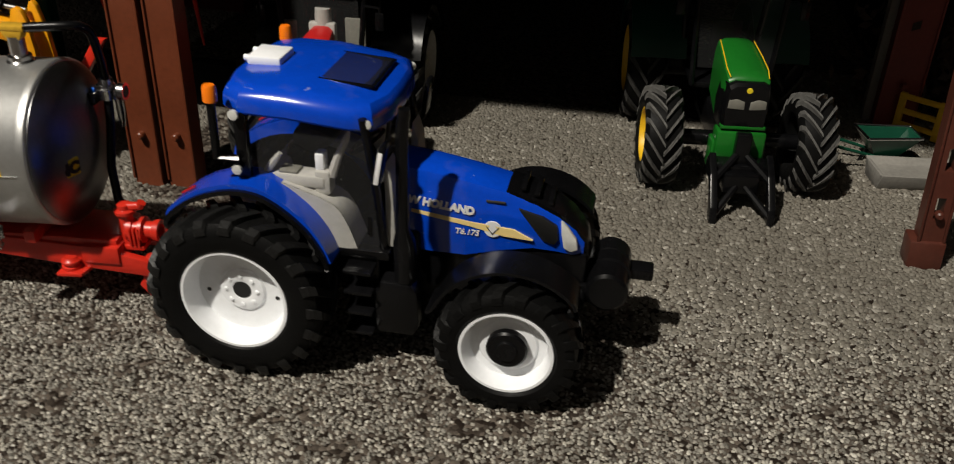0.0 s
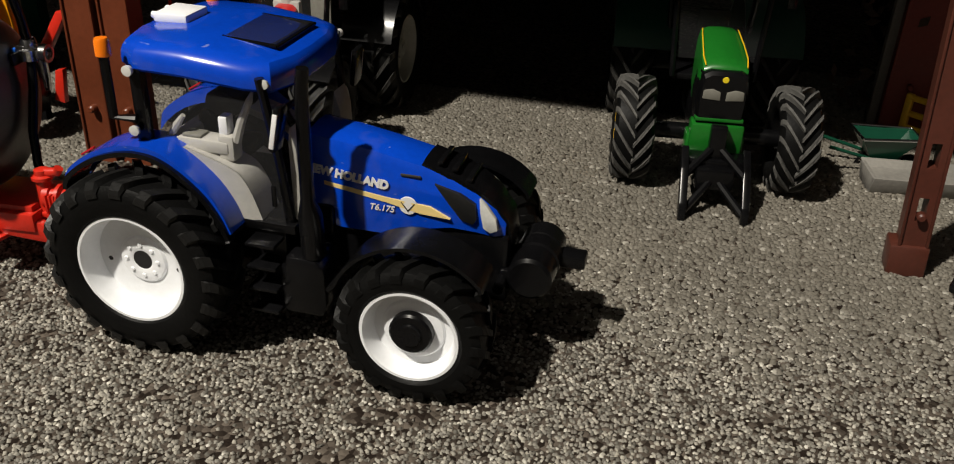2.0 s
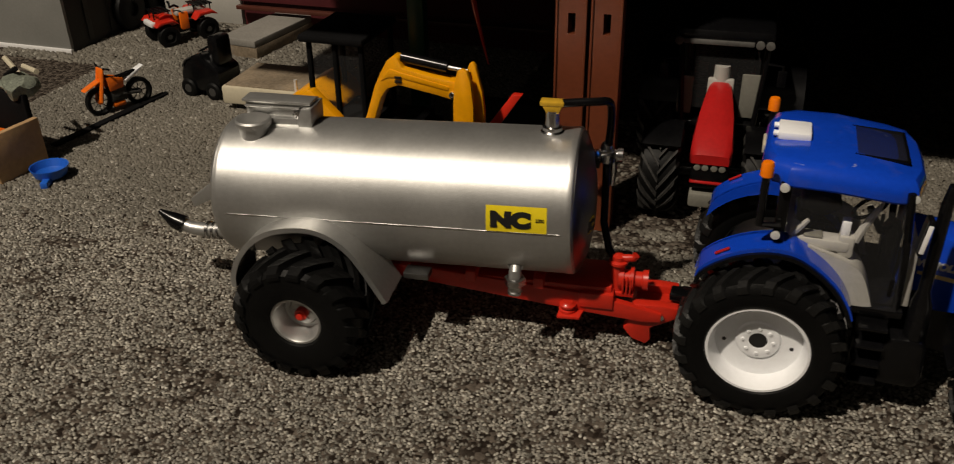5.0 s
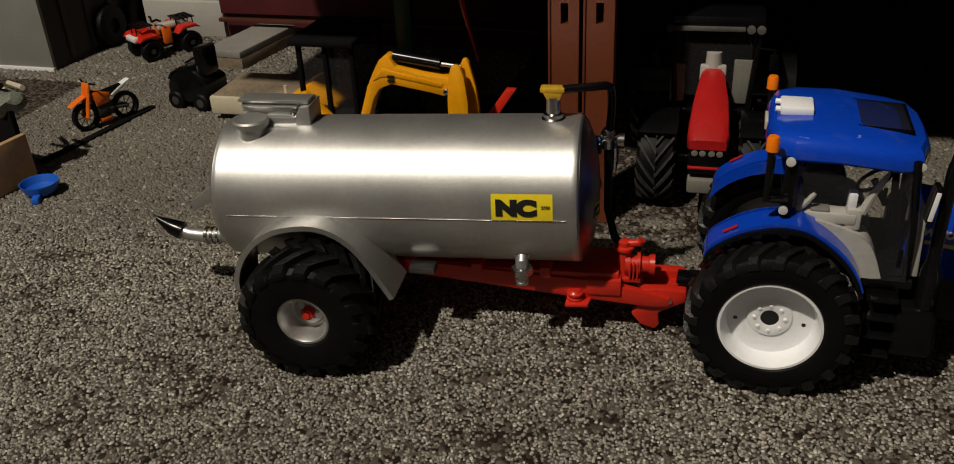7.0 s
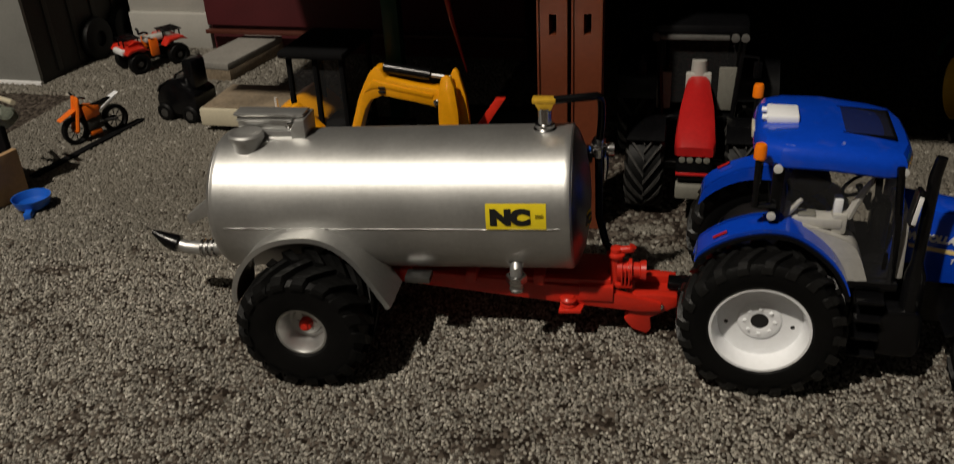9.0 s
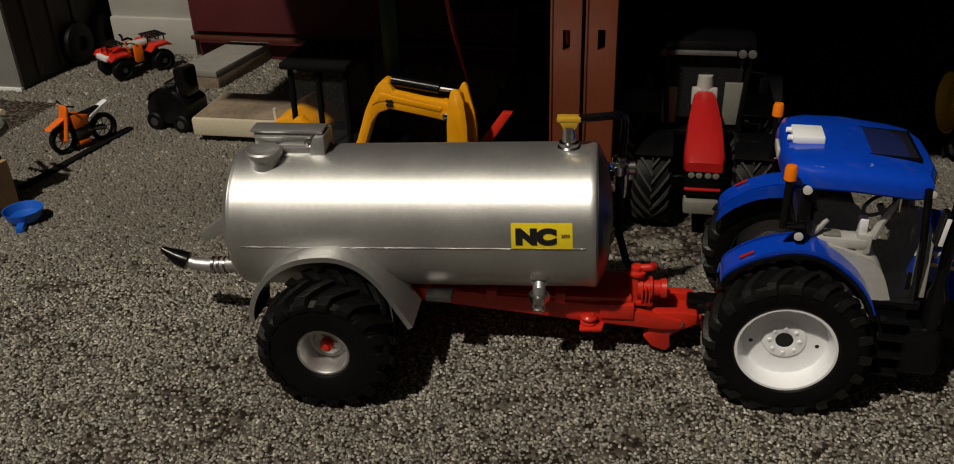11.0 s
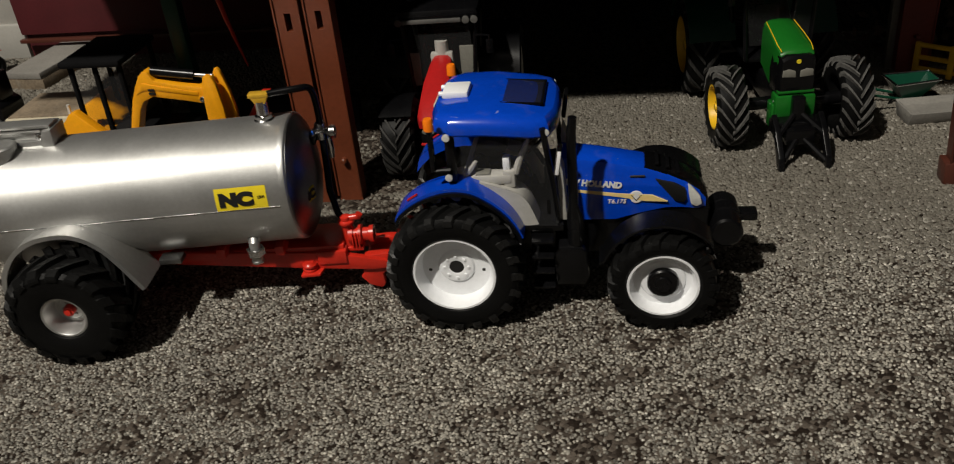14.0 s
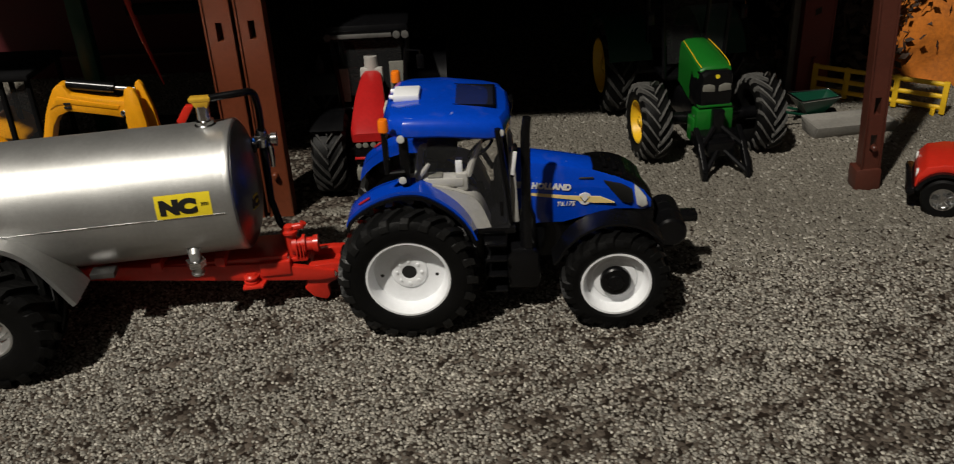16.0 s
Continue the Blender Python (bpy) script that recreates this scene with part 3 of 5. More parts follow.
        shell([(x + (-2.8 - x) * 0.045, z + (2.4 - z) * 0.045) for x, z in line], *sorted((s * 3.5, s * 1.8)), 0.05, ln)
        part("mudguard_liner", ln, BLACK, t, "black sheet as shade under the mudguard")
        # plate dimmed in colour so that its reflection on the tank stays faint
        part("step_plate", box((0.45, s * 2.1 - 0.35, 3.0), (1.42, s * 2.1 + 0.3, 3.26), 0.04), DIM_STEEL, t)
        wheel(t, (-2.8, s * 4.15, 2.42), 2.45, 0.93, 2.35, 17, 0.22, SILVER, s, 0.7, 0, RED, 0.24, bolts=6, lug_w=0.42, label="silver dished rim")
    part("axle", tube([(-2.8, -4, 2.4), (-2.8, 4, 2.4)], 0.3), RED, t)
    # chassis and drawbar
    ch = bmesh.new()
    for s in (-1, 1):
        prism([(-5.0, 2.6), (0.5, 2.15), (6.9, 1.5), (9.3, 1.3), (10.0, 1.35), (10.0, 1.72), (7.3, 2.3), (-5.0, 3.1)], "y", s * 0.95 - 0.16, s * 0.95 + 0.16, 0.05, ch)
    box((-0.5, -1, 2.3), (8.1, 1, 2.6), 0.05, ch)
    box((6.9, -1.2, 1.75), (8.2, 1.2, 2.4), 0.06, ch)
    for x in (0.0, 2.6, 5.2):
        part("saddle", box((x, -1.5, 2.55), (x + 0.4, 1.5, 3.0), 0.05), RED, t)
    part("chassis", ch, RED, t, "bright red chassis frame")
    hook = [(8.75, 1.05), (8.6, 0.85), (8.95, 0.4), (9.5, 0.2), (9.68, 0.42), (9.62, 0.95), (10.25, 1.3), (10.6, 1.5), (10.6, 1.95), (9.9, 2.0), (8.9, 1.95)]
    db = prism(hook, "y", -0.95, -0.5, 0.07)
    prism(hook, "y", 0.5, 0.95, 0.07, db)
    box((9.0, -0.6, 1.25), (10.8, 0.6, 1.65), 0.06, db)
    part("drawbar", db, RED, t, "bright red drawbar with hooked plates")
    part("hitch_pin", lathe([(0.14, 0), (0.14, 0.12), (0, 0.14)], 12, m=along("-y", (9.95, -0.95, 1.55))), CHROME, t)
    sp = lathe([(0.32, 0), (0.32, 0.1), (0.25, 0.13), (0.25, 0.2), (0.32, 0.23), (0.32, 0.3), (0.25, 0.34), (0.2, 0.42), (0, 0.42)], 20, m=along("z", (6.5, -1.2, 1.55)))
    prism([(6.15, -1.65), (7.0, -1.6), (7.2, -0.7), (6.2, -0.7)], "z", 1.42, 1.55, 0.03, sp)
    part("jack_plate", sp, RED, t)
    # pump on the drawbar
    pm = lathe([(0.42, 0), (0.42, 0.2), (0.34, 0.22), (0.34, 0.42), (0.46, 0.44), (0.46, 0.56), (0.30, 0.6), (0.30, 0.86), (0.37, 0.9), (0.39, 1.1), (0.25, 1.1), (0.22, 0.9), (0, 0.9)], 24, m=along("x", (8.3, -0.35, 2.72)))
    tube([(8.25, -0.35, 2.2), (8.25, -0.35, 3.4)], [0.3, 0.24], 16, pm)
    lathe([(0.3, 0), (0.36, 0.05), (0.36, 0.15), (0.24, 0.2), (0.24, 0.36), (0.0, 0.44)], 16, pm, along("z", (8.25, -0.35, 3.3)))
    tube([(8.25, -0.35, 3.55), (8.6, -0.35, 3.6), (8.8, -0.35, 3.62), (8.88, -0.35, 3.76)], 0.15, 12, pm)
    box((7.9, -0.75, 2.1), (8.9, 0.05, 2.28), 0.04, pm)
    for k in range(3):
        box((8.45 + 0.14 * k, -0.82, 2.3), (8.52 + 0.14 * k, -0.6, 2.95), 0.02, pm)
    part("pump", pm, RED, t, "bright red moulded pump")
    # side outlet
    no = lathe([(0.42, 0), (0.42, 0.16), (0.3, 0.24), (0.3, 0.42), (0.24, 0.44)], 20, m=along("-y", (4.65, -1.75, 3.95)))
    tube([(4.65, -1.9, 3.95), (4.65, -2.15, 3.7), (4.65, -2.2, 2.85)], 0.24, 16, no)
    part("outlet_elbow", no, SILVER, t)
    part("outlet_nut", lathe([(0.3, 0), (0.4, 0.04), (0.4, 0.3), (0.3, 0.34)], 6, m=along("z", (4.65, -2.2, 3.1))), CHROME, t)
    part("outlet_cap", lathe([(0.0, 0), (0.26, 0.02), (0.28, 0.12), (0.22, 0.16), (0.22, 0.3)], 16, m=along("z", (4.65, -2.2, 2.72))), CHROME, t)
    # valve on top, with its hose down the front end
    vb = lathe([(0.4, -0.35), (0.42, 0.06), (0.36, 0.12), (0.36, 0.24), (0.26, 0.28), (0.25, 0.86)], 24, m=along("z", (5.57, 0.0, 8.28)))
    part("valve_stem", vb, CHROME, t)
    vg = box((5.12, -0.22, 9.32), (5.98, 0.24, 9.5), 0.05)
    prism([(5.2, 9.34), (5.36, 9.05), (5.8, 9.05), (5.92, 9.34)], "y", -0.2, 0.2, 0.04, vg)
    part("valve_cap", vg, GOLD, t, "brass-coloured valve cap")
    hose = smooth_line([(5.9, 9.4), (7.1, 9.44), (7.42, 9.36), (7.55, 9.05), (7.56, 8.2), (7.48, 7.2)], 4)
    ys = np.linspace(0.0, 1.4, len(hose))
    part("hose", tube([(x, y, z) for (x, z), y in zip(hose, ys)], 0.15, 14), BLACK, t, "black plastic hose")
    part("hose_bracket", box((6.95, 0.8, 6.6), (7.25, 1.75, 7.0), 0.05), BLACK, t)
    cl = lathe([(0.22, -0.1), (0.34, -0.05), (0.36, 0.3), (0.28, 0.35), (0.24, 0.6), (0.2, 0.66)], 18, m=along("z", (7.46, 1.4, 6.75)))
    box((7.15, 1.1, 6.85), (7.5, 1.7, 7.2), 0.05, cl)
    part("hose_clamp", cl, CHROME, t, "dull chrome hose clamp")
    part("coupling", lathe([(0.2, 0), (0.2, 0.3), (0.28, 0.32), (0.28, 0.46), (0.22, 0.48), (0.22, 0.62), (0.3, 0.64), (0.3, 0.85), (0.2, 0.85), (0.18, 0.7), (0, 0.7)], 18, m=along("x", (7.2, 1.5, 6.9))), CHROME, t, "chrome hose coupling")
    part("blue_tap", box((7.05, 1.05, 6.95), (7.2, 1.3, 7.12), 0.04), BLUETOY, t, "small blue tap")
    part("hose_lower", tube([(7.46, 1.4, 6.8), (7.5, 1.15, 5.8), (7.55, 0.6, 4.5), (7.85, 0.1, 3.6), (8.2, -0.2, 3.3)], 0.15, 12), BLACK, t)
    part("stand_pipe", tube([(7.7, 1.6, 6.8), (7.72, 1.6, 6.1), (7.7, 1.6, 5.6)], [0.15, 0.14, 0.1], 10), CHROME, t)
    # rear outlet and bracket
    part("tail_pipe", tube([(-7.2, 0, 2.95), (-8.2, 0, 2.8), (-8.9, 0, 2.74), (-9.5, 0, 2.78), (-10.0, 0, 2.95)], [0.33, 0.33, 0.3, 0.27, 0.25], 18), SILVER, t)
    for k in range(3):
        part("pipe_ring", lathe([(0.33, 0), (0.38, 0.03), (0.38, 0.12), (0.33, 0.15)], 18, m=along("x", (-8.8 + 0.25 * k, 0, 2.77))), CHROME, t)
    part("pipe_tip", tube([(-9.85, 0, 2.9), (-10.25, 0, 3.06), (-10.88, 0, 3.45)], [0.38, 0.34, 0.1], 16), BLACK, t, "black tapered rubber tip")
    part("tail_bracket", prism([(-7.0, 5.9), (-7.2, 5.92), (-8.2, 5.15), (-8.1, 4.8), (-7.35, 5.2), (-7.15, 3.9), (-6.9, 3.9)], "y", -1.75, -1.1, 0.03), SILVER, t)
    part("tail_stub", tube([(-6.9, -0.9, 3.7), (-7.6, -0.9, 3.75)], 0.2, 12), SILVER, t)
    # printed labels, one on the side and one on the front end
    lb = bmesh.new()
    line = [(-(r + 0.012) * math.cos(radians(q)), zc + (r + 0.012) * math.sin(radians(q))) for q in np.linspace(0.5, 20.5, 9)]
    lo = [lb.verts.new((3.7, y, z)) for y, z in line]
    hi = [lb.verts.new((5.84, y, z)) for y, z in line]
    for k in range(8):
        lb.faces.new((lo[k], lo[k + 1], hi[k + 1], hi[k]))
    part("side_label", tilt(lb), LABEL, t, "yellow label with bold black letters NC")
    for text, size, wide, weight, ang, x in (("NC", 0.72, 1.3, 0.06, 5.0, 4.56), ("2500", 0.17, 0.9, 0.0, 9.5, 5.6)):
        lt = letters("letters", text, INK, t, Matrix(), size, wide, 0.0, weight, (r + 0.03, zc, radians(ang), x))
        lt.data.transform(Matrix.Diagonal((CM, CM, CM, 1)) @ rise @ Matrix.Diagonal((1 / CM, 1 / CM, 1 / CM, 1)))
    seat = Matrix.Translation((b + 0.45, -1.3, 5.3)) @ pose(0, 0, 0, -2, -2, -18)
    fl = part("front_label", box((-0.02, -0.45, -0.28), (0.02, 0.45, 0.28), 0.0), LABEL, t, "small yellow label with black letters NC")
    fl.matrix_basis = Matrix.Translation(seat.translation * CM) @ seat.to_3x3().to_4x4()
    letters("front_letters", "NC", INK, t, seat @ Matrix.Translation((0.03, 0, -0.18)) @ pose(0, 0, 0, 90, 0, 90), 0.5, 1.15, 0, 0.04)
    return t


slurry_tanker()


# ---- blue tractor ----
def blue_tractor():
    t = thing("tractor", "blue toy tractor with white wheel rims, coupled to the tanker", "tractor", (0, 3.45, 0))
    C = 3.45

    def Y(y):
        return y - C

    for s in (-1, 1):
        wheel(t, (0, s * 3.22, 2.75), 2.82, 1.66, 1.75, 20, 0.17, WHITE, s, 0.62, 0.3, tyre_mat=LUG, bolts=8, disc=0.42, label="white dished rim")
        wheel(t, (8.24, s * 3.28, 2.15), 2.2, 1.38, 1.35, 18, 0.15, WHITE, s, 0.42, 0, BLACK, 0.62, disc=0.62, lug_w=0.27, label="white dished rim")
    # chassis
    bm = box((-1.2, -1.1, 1.9), (5.0, 1.1, 4.2), 0.15)
    box((4.8, -0.75, 1.7), (10.2, 0.75, 3.9), 0.15, bm)
    box((7.7, -2.7, 1.9), (8.8, 2.7, 2.5), 0.12, bm)
    tube([(0, -3, 2.75), (0, 3, 2.75)], 0.45, 16, bm)
    box((-2.2, -0.9, 1.5), (-1.0, 0.9, 2.6), 0.1, bm)
    part("chassis", bm, BLACK, t, "black plastic chassis")
    # bonnet: rounded sections from the cab to the nose
    secs = [(4.2, 0.98, 6.42, 3.6), (5.2, 0.97, 6.30, 3.5), (6.4, 0.95, 6.10, 3.5), (7.5, 0.92, 5.86, 3.8), (8.5, 0.88, 5.52, 4.0), (9.2, 0.82, 5.16, 3.95), (9.75, 0.74, 4.72, 3.85), (10.05, 0.62, 4.3, 3.85)]
    rings = []
    for x, w, top, low in secs:
        h = top - low
        half = [(w * 0.96, low), (w, low + h * 0.3), (w, low + h * 0.58), (w * 0.97, low + h * 0.68), (w * 0.93, low + h * 0.72), (w * 0.9, low + h * 0.86), (w * 0.8, low + h * 0.95), (w * 0.5, low + h * 0.985), (0.0, top)]
        rings.append([Vector((x, -y, z)) for y, z in half] + [Vector((x, y, z)) for y, z in half[-2::-1]])
    part("bonnet", loft(rings), BLUE, t, "glossy blue bonnet", 40)
    # black grille over the top of the nose and down its front
    gr = []
    for x, w, top, dz in ((7.6, 0.70, 5.86, 0.03), (8.4, 0.72, 5.60, 0.06), (9.1, 0.68, 5.25, 0.09), (9.65, 0.62, 4.85, 0.1), (10.1, 0.55, 4.3, 0.1), (10.25, 0.5, 3.7, 0.0)):
        gr.append([Vector((x, y * w, top + dz - 0.06 * y * y)) for y in np.linspace(-1, 1, 7)] + [Vector((x - 0.12, y * w, top + dz - 0.3)) for y in np.linspace(1, -1, 7)])
    part("grille", loft(gr), BLACK, t, "black ribbed grille")
    for k in range(5):
        x = 8.0 + 0.42 * k
        z = 5.86 - 0.1 * k - 0.055 * k * k
        part("grille_rib", box((x, -0.6, z - 0.08), (x + 0.16, 0.6, z + 0.05), 0.03), BLACK, t)
    for s in (-1, 1):
        part("headlight", prism([(9.3, 5.05), (9.52, 4.85), (9.82, 4.45), (9.88, 4.12), (9.66, 4.0), (9.44, 4.12), (9.34, 4.6)], "y", *sorted((s * 0.68, s * 0.865)), 0.04), LENS, t, "clear headlight")
        part("side_vent", prism([(8.0, 5.32), (8.75, 5.12), (9.2, 4.85), (9.26, 4.4), (9.15, 4.22), (8.8, 4.32), (8.4, 4.8)], "y", *sorted((s * 0.7, s * 0.91)), 0.02), INK, t, "black mesh side vent")
        part("stripe", prism([(4.3, 5.02), (5.2, 4.9), (6.6, 4.72), (7.9, 4.62), (8.5, 4.32), (7.6, 4.36), (6.6, 4.56), (5.2, 4.76), (4.3, 4.9)], "y", *sorted((s * 0.8, s * 0.975)), 0.0), STRIPE, t, "pale yellow stripe")
        part("badge", lathe([(0, 0), (0.28, 0), (0.27, 0.03), (0, 0.04)], 24, m=along("-y" if s < 0 else "y", (7.25, s * 0.94, 4.55))), PRINT, t, "round silver badge")
        bb = bmesh.new()
        for q in (-1, 1):
            prism([(7.25, 4.36), (7.25 + q * 0.2, 4.62), (7.25 + q * 0.2, 4.66), (7.25, 4.42)], "y", *sorted((s * 0.95, s * 0.985)), 0, bb)
        part("badge_mark", bb, INK, t)
        part("slot_trim", box((7.0, s * 0.87 - 0.03, 5.42), (7.6, s * 0.87 + 0.03, 5.49), 0.02), DUSTY, t)
        turn = pose(0, 0, 0, 90, 0, 0 if s < 0 else 180)
        w = Matrix.Translation((5.4, s * 0.985, 5.1)) @ (pose(0, 0, 0, 0, 5.5, 0)) @ turn
        letters("lettering_bar", "NEW HOLLAND", PRINT, t, w, 0.36, 0.95, 0.1, 0.022)
        letters("model_number", "T6.175", PRINT, t, Matrix.Translation((6.45, s * 0.972, 4.27)) @ turn, 0.27, 1.0, 0.25, 0.004)
    # rear fenders, blue over a black lip
    for s in (-1, 1):
        fl = [(-2.35, 4.75), (-2.2, 5.15), (-1.6, 5.65), (-0.9, 6.0), (-0.1, 6.2), (0.7, 6.15), (1.4, 5.8), (2.1, 5.2), (2.55, 4.55), (2.8, 3.95)]
        fl = smooth_line(fl, 4)
        bm = bmesh.new()
        shell(fl, *sorted((s * 3.1, s * 1.9)), 0.16, bm)
        part("fender", bm, BLUE, t, "glossy blue rear fender")
        side = [(x, z) for x, z in fl] + [(x, z) for x, z in arc(0, 2.75, 2.95, 22, 145, 14)]
        part("fender_side", prism(side, "y", *sorted((s * 1.85, s * 2.05)), 0.0), BLUE, t)
        lip = bmesh.new()
        shell([(x, z - 0.14) for x, z in fl], *sorted((s * 3.24, s * 2.2)), 0.14, lip)
        part("fender_lip", lip, BLACK, t)
        part("fender_lamp", box((-0.26, -0.06, 0.0), (0.26, 0.06, 0.06), 0.02, m=Matrix.Translation((-1.55, s * 2.86, 5.72)) @ pose(0, 0, 0, 0, -32, 0)), DKRED, t, "small worn red tail lamp")
        # front mudguard
        fm = bmesh.new()
        shell([(5.75, 3.0)] + arc(8.24, 2.2, 2.5, 158, 42, 14) + [(10.15, 3.7)], *sorted((s * 3.55, s * 2.3)), 0.1, fm)
        part("front_mudguard", fm, BLACK, t, "black front mudguard")
    # cab
    for s in (-1, 1):
        part("rear_pillar", box((-0.08, s * 2.45 - 0.16, 5.9), (0.28, s * 2.45 + 0.16, 8.35), 0.06), BLACK, t)
        part("front_pillar", tube([(4.15, s * 2.0, 4.0), (4.0, s * 2.3, 6.2), (3.72, s * 2.5, 8.4)], 0.13, 8), BLACK, t)
        part("sill", box((1.6, s * 2.1 - 0.2, 3.75), (4.35, s * 2.1 + 0.2, 4.05), 0.06), BLACK, t)
        part("side_window", prism([(0.45, 6.2), (1.6, 5.8), (2.6, 4.8), (2.95, 4.05), (4.1, 4.05), (3.7, 8.3), (0.4, 8.3)], "y", *sorted((s * 2.3, s * 2.33)), 0), CLEAR, t, "clear plastic side window")
        # grey inner trim of the fender
        tl = smooth_line([(0.5, 6.15), (1.5, 5.88), (2.35, 5.6), (2.78, 5.35), (3.08, 4.85), (3.36, 4.08)], 4)
        bm = bmesh.new()
        shell(tl, *sorted((s * 2.25, s * 1.2)), 0.2, bm)
        part("inner_trim", bm, GREY, t, "light grey cab trim")
        part("trim_wall", prism(tl + [(2.8, 4.0), (2.14, 5.1), (1.5, 5.45), (0.5, 5.7)], "y", *sorted((s * 2.2, s * 2.27)), 0), GREY, t)
        part("work_lamp", lathe([(0.13, 0), (0.15, 0.05), (0.15, 0.14), (0, 0.17)], 14, m=along("-y" if s < 0 else "y", (0.05, s * 2.7, 8.25))), LENS, t)
        part("corner_lamp", lathe([(0.1, 0), (0.13, 0.05), (0.13, 0.12), (0, 0.15)], 14, m=along("-y" if s < 0 else "y", (3.85, s * 2.42, 8.25))), LENS, t)
        part("rear_lamp", lathe([(0.13, 0), (0.15, 0.05), (0.15, 0.14), (0, 0.17)], 14, m=along("-y" if s < 0 else "y", (0.0, s * 2.7, 6.55))), LENS, t)
        bk = tube([(0.1, s * 2.75, 6.9), (-0.55, s * 2.85, 6.9), (-0.55, s * 2.85, 8.6)], 0.13, 8)
        part("beacon_stalk", bk, BLACK, t)
        part("beacon", lathe([(0.18, 0), (0.21, 0.03), (0.2, 0.42), (0.16, 0.5), (0, 0.52)], 20, m=along("z", (-0.55, s * 2.85, 8.6))), AMBER, t, "amber beacon")
        tip = Matrix.Translation((4.3, s * 2.75, 7.2)) @ pose(0, 0, 0, 6 * s, 8, 0)
        mirror = part("mirror", box((-0.09, -0.3, -0.62), (0.09, 0.3, 0.62), 0.12, m=tip), BLACK, t, "black door mirror")
        part("mirror_glass", box((-0.12, -0.24, -0.54), (-0.085, 0.24, 0.54), 0.03, m=tip), DIM_STEEL, mirror, "dull mirror glass")
        part("mirror_edge", box((-0.07, s * 0.31 - 0.03, -0.5), (0.07, s * 0.31 + 0.03, 0.45), 0.02, m=tip), PRINT, mirror, "pale edge strip")
        part("door_handle", box((3.72, s * 2.3 - 0.05, 4.6), (3.86, s * 2.3 + 0.05, 5.25), 0.03), BLACK, t)
        for k in range(5):
            part("trim_stud", lathe([(0.06, 0), (0.05, 0.04), (0, 0.05)], 8, m=along("z", (0.75 + 0.24 * k, s * 1.95, 6.1 - 0.07 * k))), LENS, t)
    part("rear_window", box((0.0, -2.2, 6.2), (0.03, 2.2, 8.2), 0), CLEAR, t)
    part("windscreen", prism([(4.12, 5.9), (4.15, 5.9), (3.78, 8.3), (3.75, 8.3)], "y", -2.2, 2.2, 0), CLEAR, t)
    part("cab_floor", box((0.4, -2.0, 3.9), (4.2, 2.0, 4.1), 0.04), BLACK, t)
    part("rear_shelf", box((0.3, -1.9, 5.5), (0.8, 1.9, 6.1), 0.1), GREY, t)
    for s in (-1, 1):
        part("front_panel", prism([(4.2, 4.1), (4.5, 4.1), (4.4, 6.3), (4.2, 6.9), (4.15, 6.4)], "y", *sorted((s * 1.1, s * 2.0)), 0.06), GREY, t, "light grey front cab panel")
    part("dash", prism([(3.55, 4.1), (4.1, 4.1), (4.1, 6.1), (3.7, 6.2), (3.5, 5.8)], "y", -0.45, 0.45, 0.12), BLACK, t)
    # roof
    out = [(-0.5, 2.2), (-0.72, 1.2), (-0.72, -1.2), (-0.5, -2.2), (0.1, -2.62), (1.5, -2.66), (3.3, -2.58), (3.95, -2.3), (4.25, -1.3), (4.3, 0), (4.25, 1.3), (3.95, 2.3), (3.3, 2.58), (1.5, 2.66), (0.1, 2.62)]
    rings = []
    for kx, ky, dz in ((0.9, 0.9, 8.18), (0.985, 0.985, 8.2), (1.0, 1.0, 8.27), (1.0, 1.0, 8.42), (0.995, 0.99, 8.6), (0.98, 0.965, 8.73), (0.955, 0.92, 8.84), (0.925, 0.87, 8.92), (0.86, 0.77, 8.98), (0.5, 0.4, 9.05)):
        rings.append([Vector((1.75 + (x - 1.75) * kx, y * ky, dz - 0.10 * max(0, x - 1.5) * (1 if kx > 0.6 else 0.5))) for x, y in out])
    roof = part("roof", loft(rings), BLUE, t, "glossy blue cab roof", 22)
    for s in (-1, 1):
        part("pad_peg", lathe([(0.1, 0), (0.1, 0.2), (0.06, 0.24), (0, 0.24)], 10, m=along("x", (-0.5, -0.15 + s * 0.35, 9.12))), WHITE, roof)
    part("skylight", box((2.1, -1.15, 8.72), (3.6, 1.15, 8.83), 0.05, m=Matrix.Translation((2.85, 0, 8.86)) @ pose(0, 0, 0, 0, 3.5, 0) @ Matrix.Translation((-2.85, 0, -8.72))), SMOKE, roof, "dark see-through skylight")
    fr = bmesh.new()
    tm = Matrix.Translation((2.85, 0, 8.87)) @ pose(0, 0, 0, 0, 3.5, 0) @ Matrix.Translation((-2.85, 0, -8.72))
    for lo, hi in (((2.0, -1.25), (3.7, -1.15)), ((2.0, 1.15), (3.7, 1.25)), ((2.0, -1.25), (2.1, 1.25)), ((3.6, -1.25), (3.7, 1.25))):
        box((*lo, 8.70), (*hi, 8.80), 0.03, fr, tm)
    part("skylight_frame", fr, BLACK, roof)
    part("roof_pad", box((-0.35, -0.75, 8.98), (0.7, 0.45, 9.26), 0.07), WHITE, roof, "white box on the roof")
    part("number_plate", box((-0.78, -0.5, 8.35), (-0.68, 0.5, 8.65), 0.02), CREAM, roof, "cream rear plate")
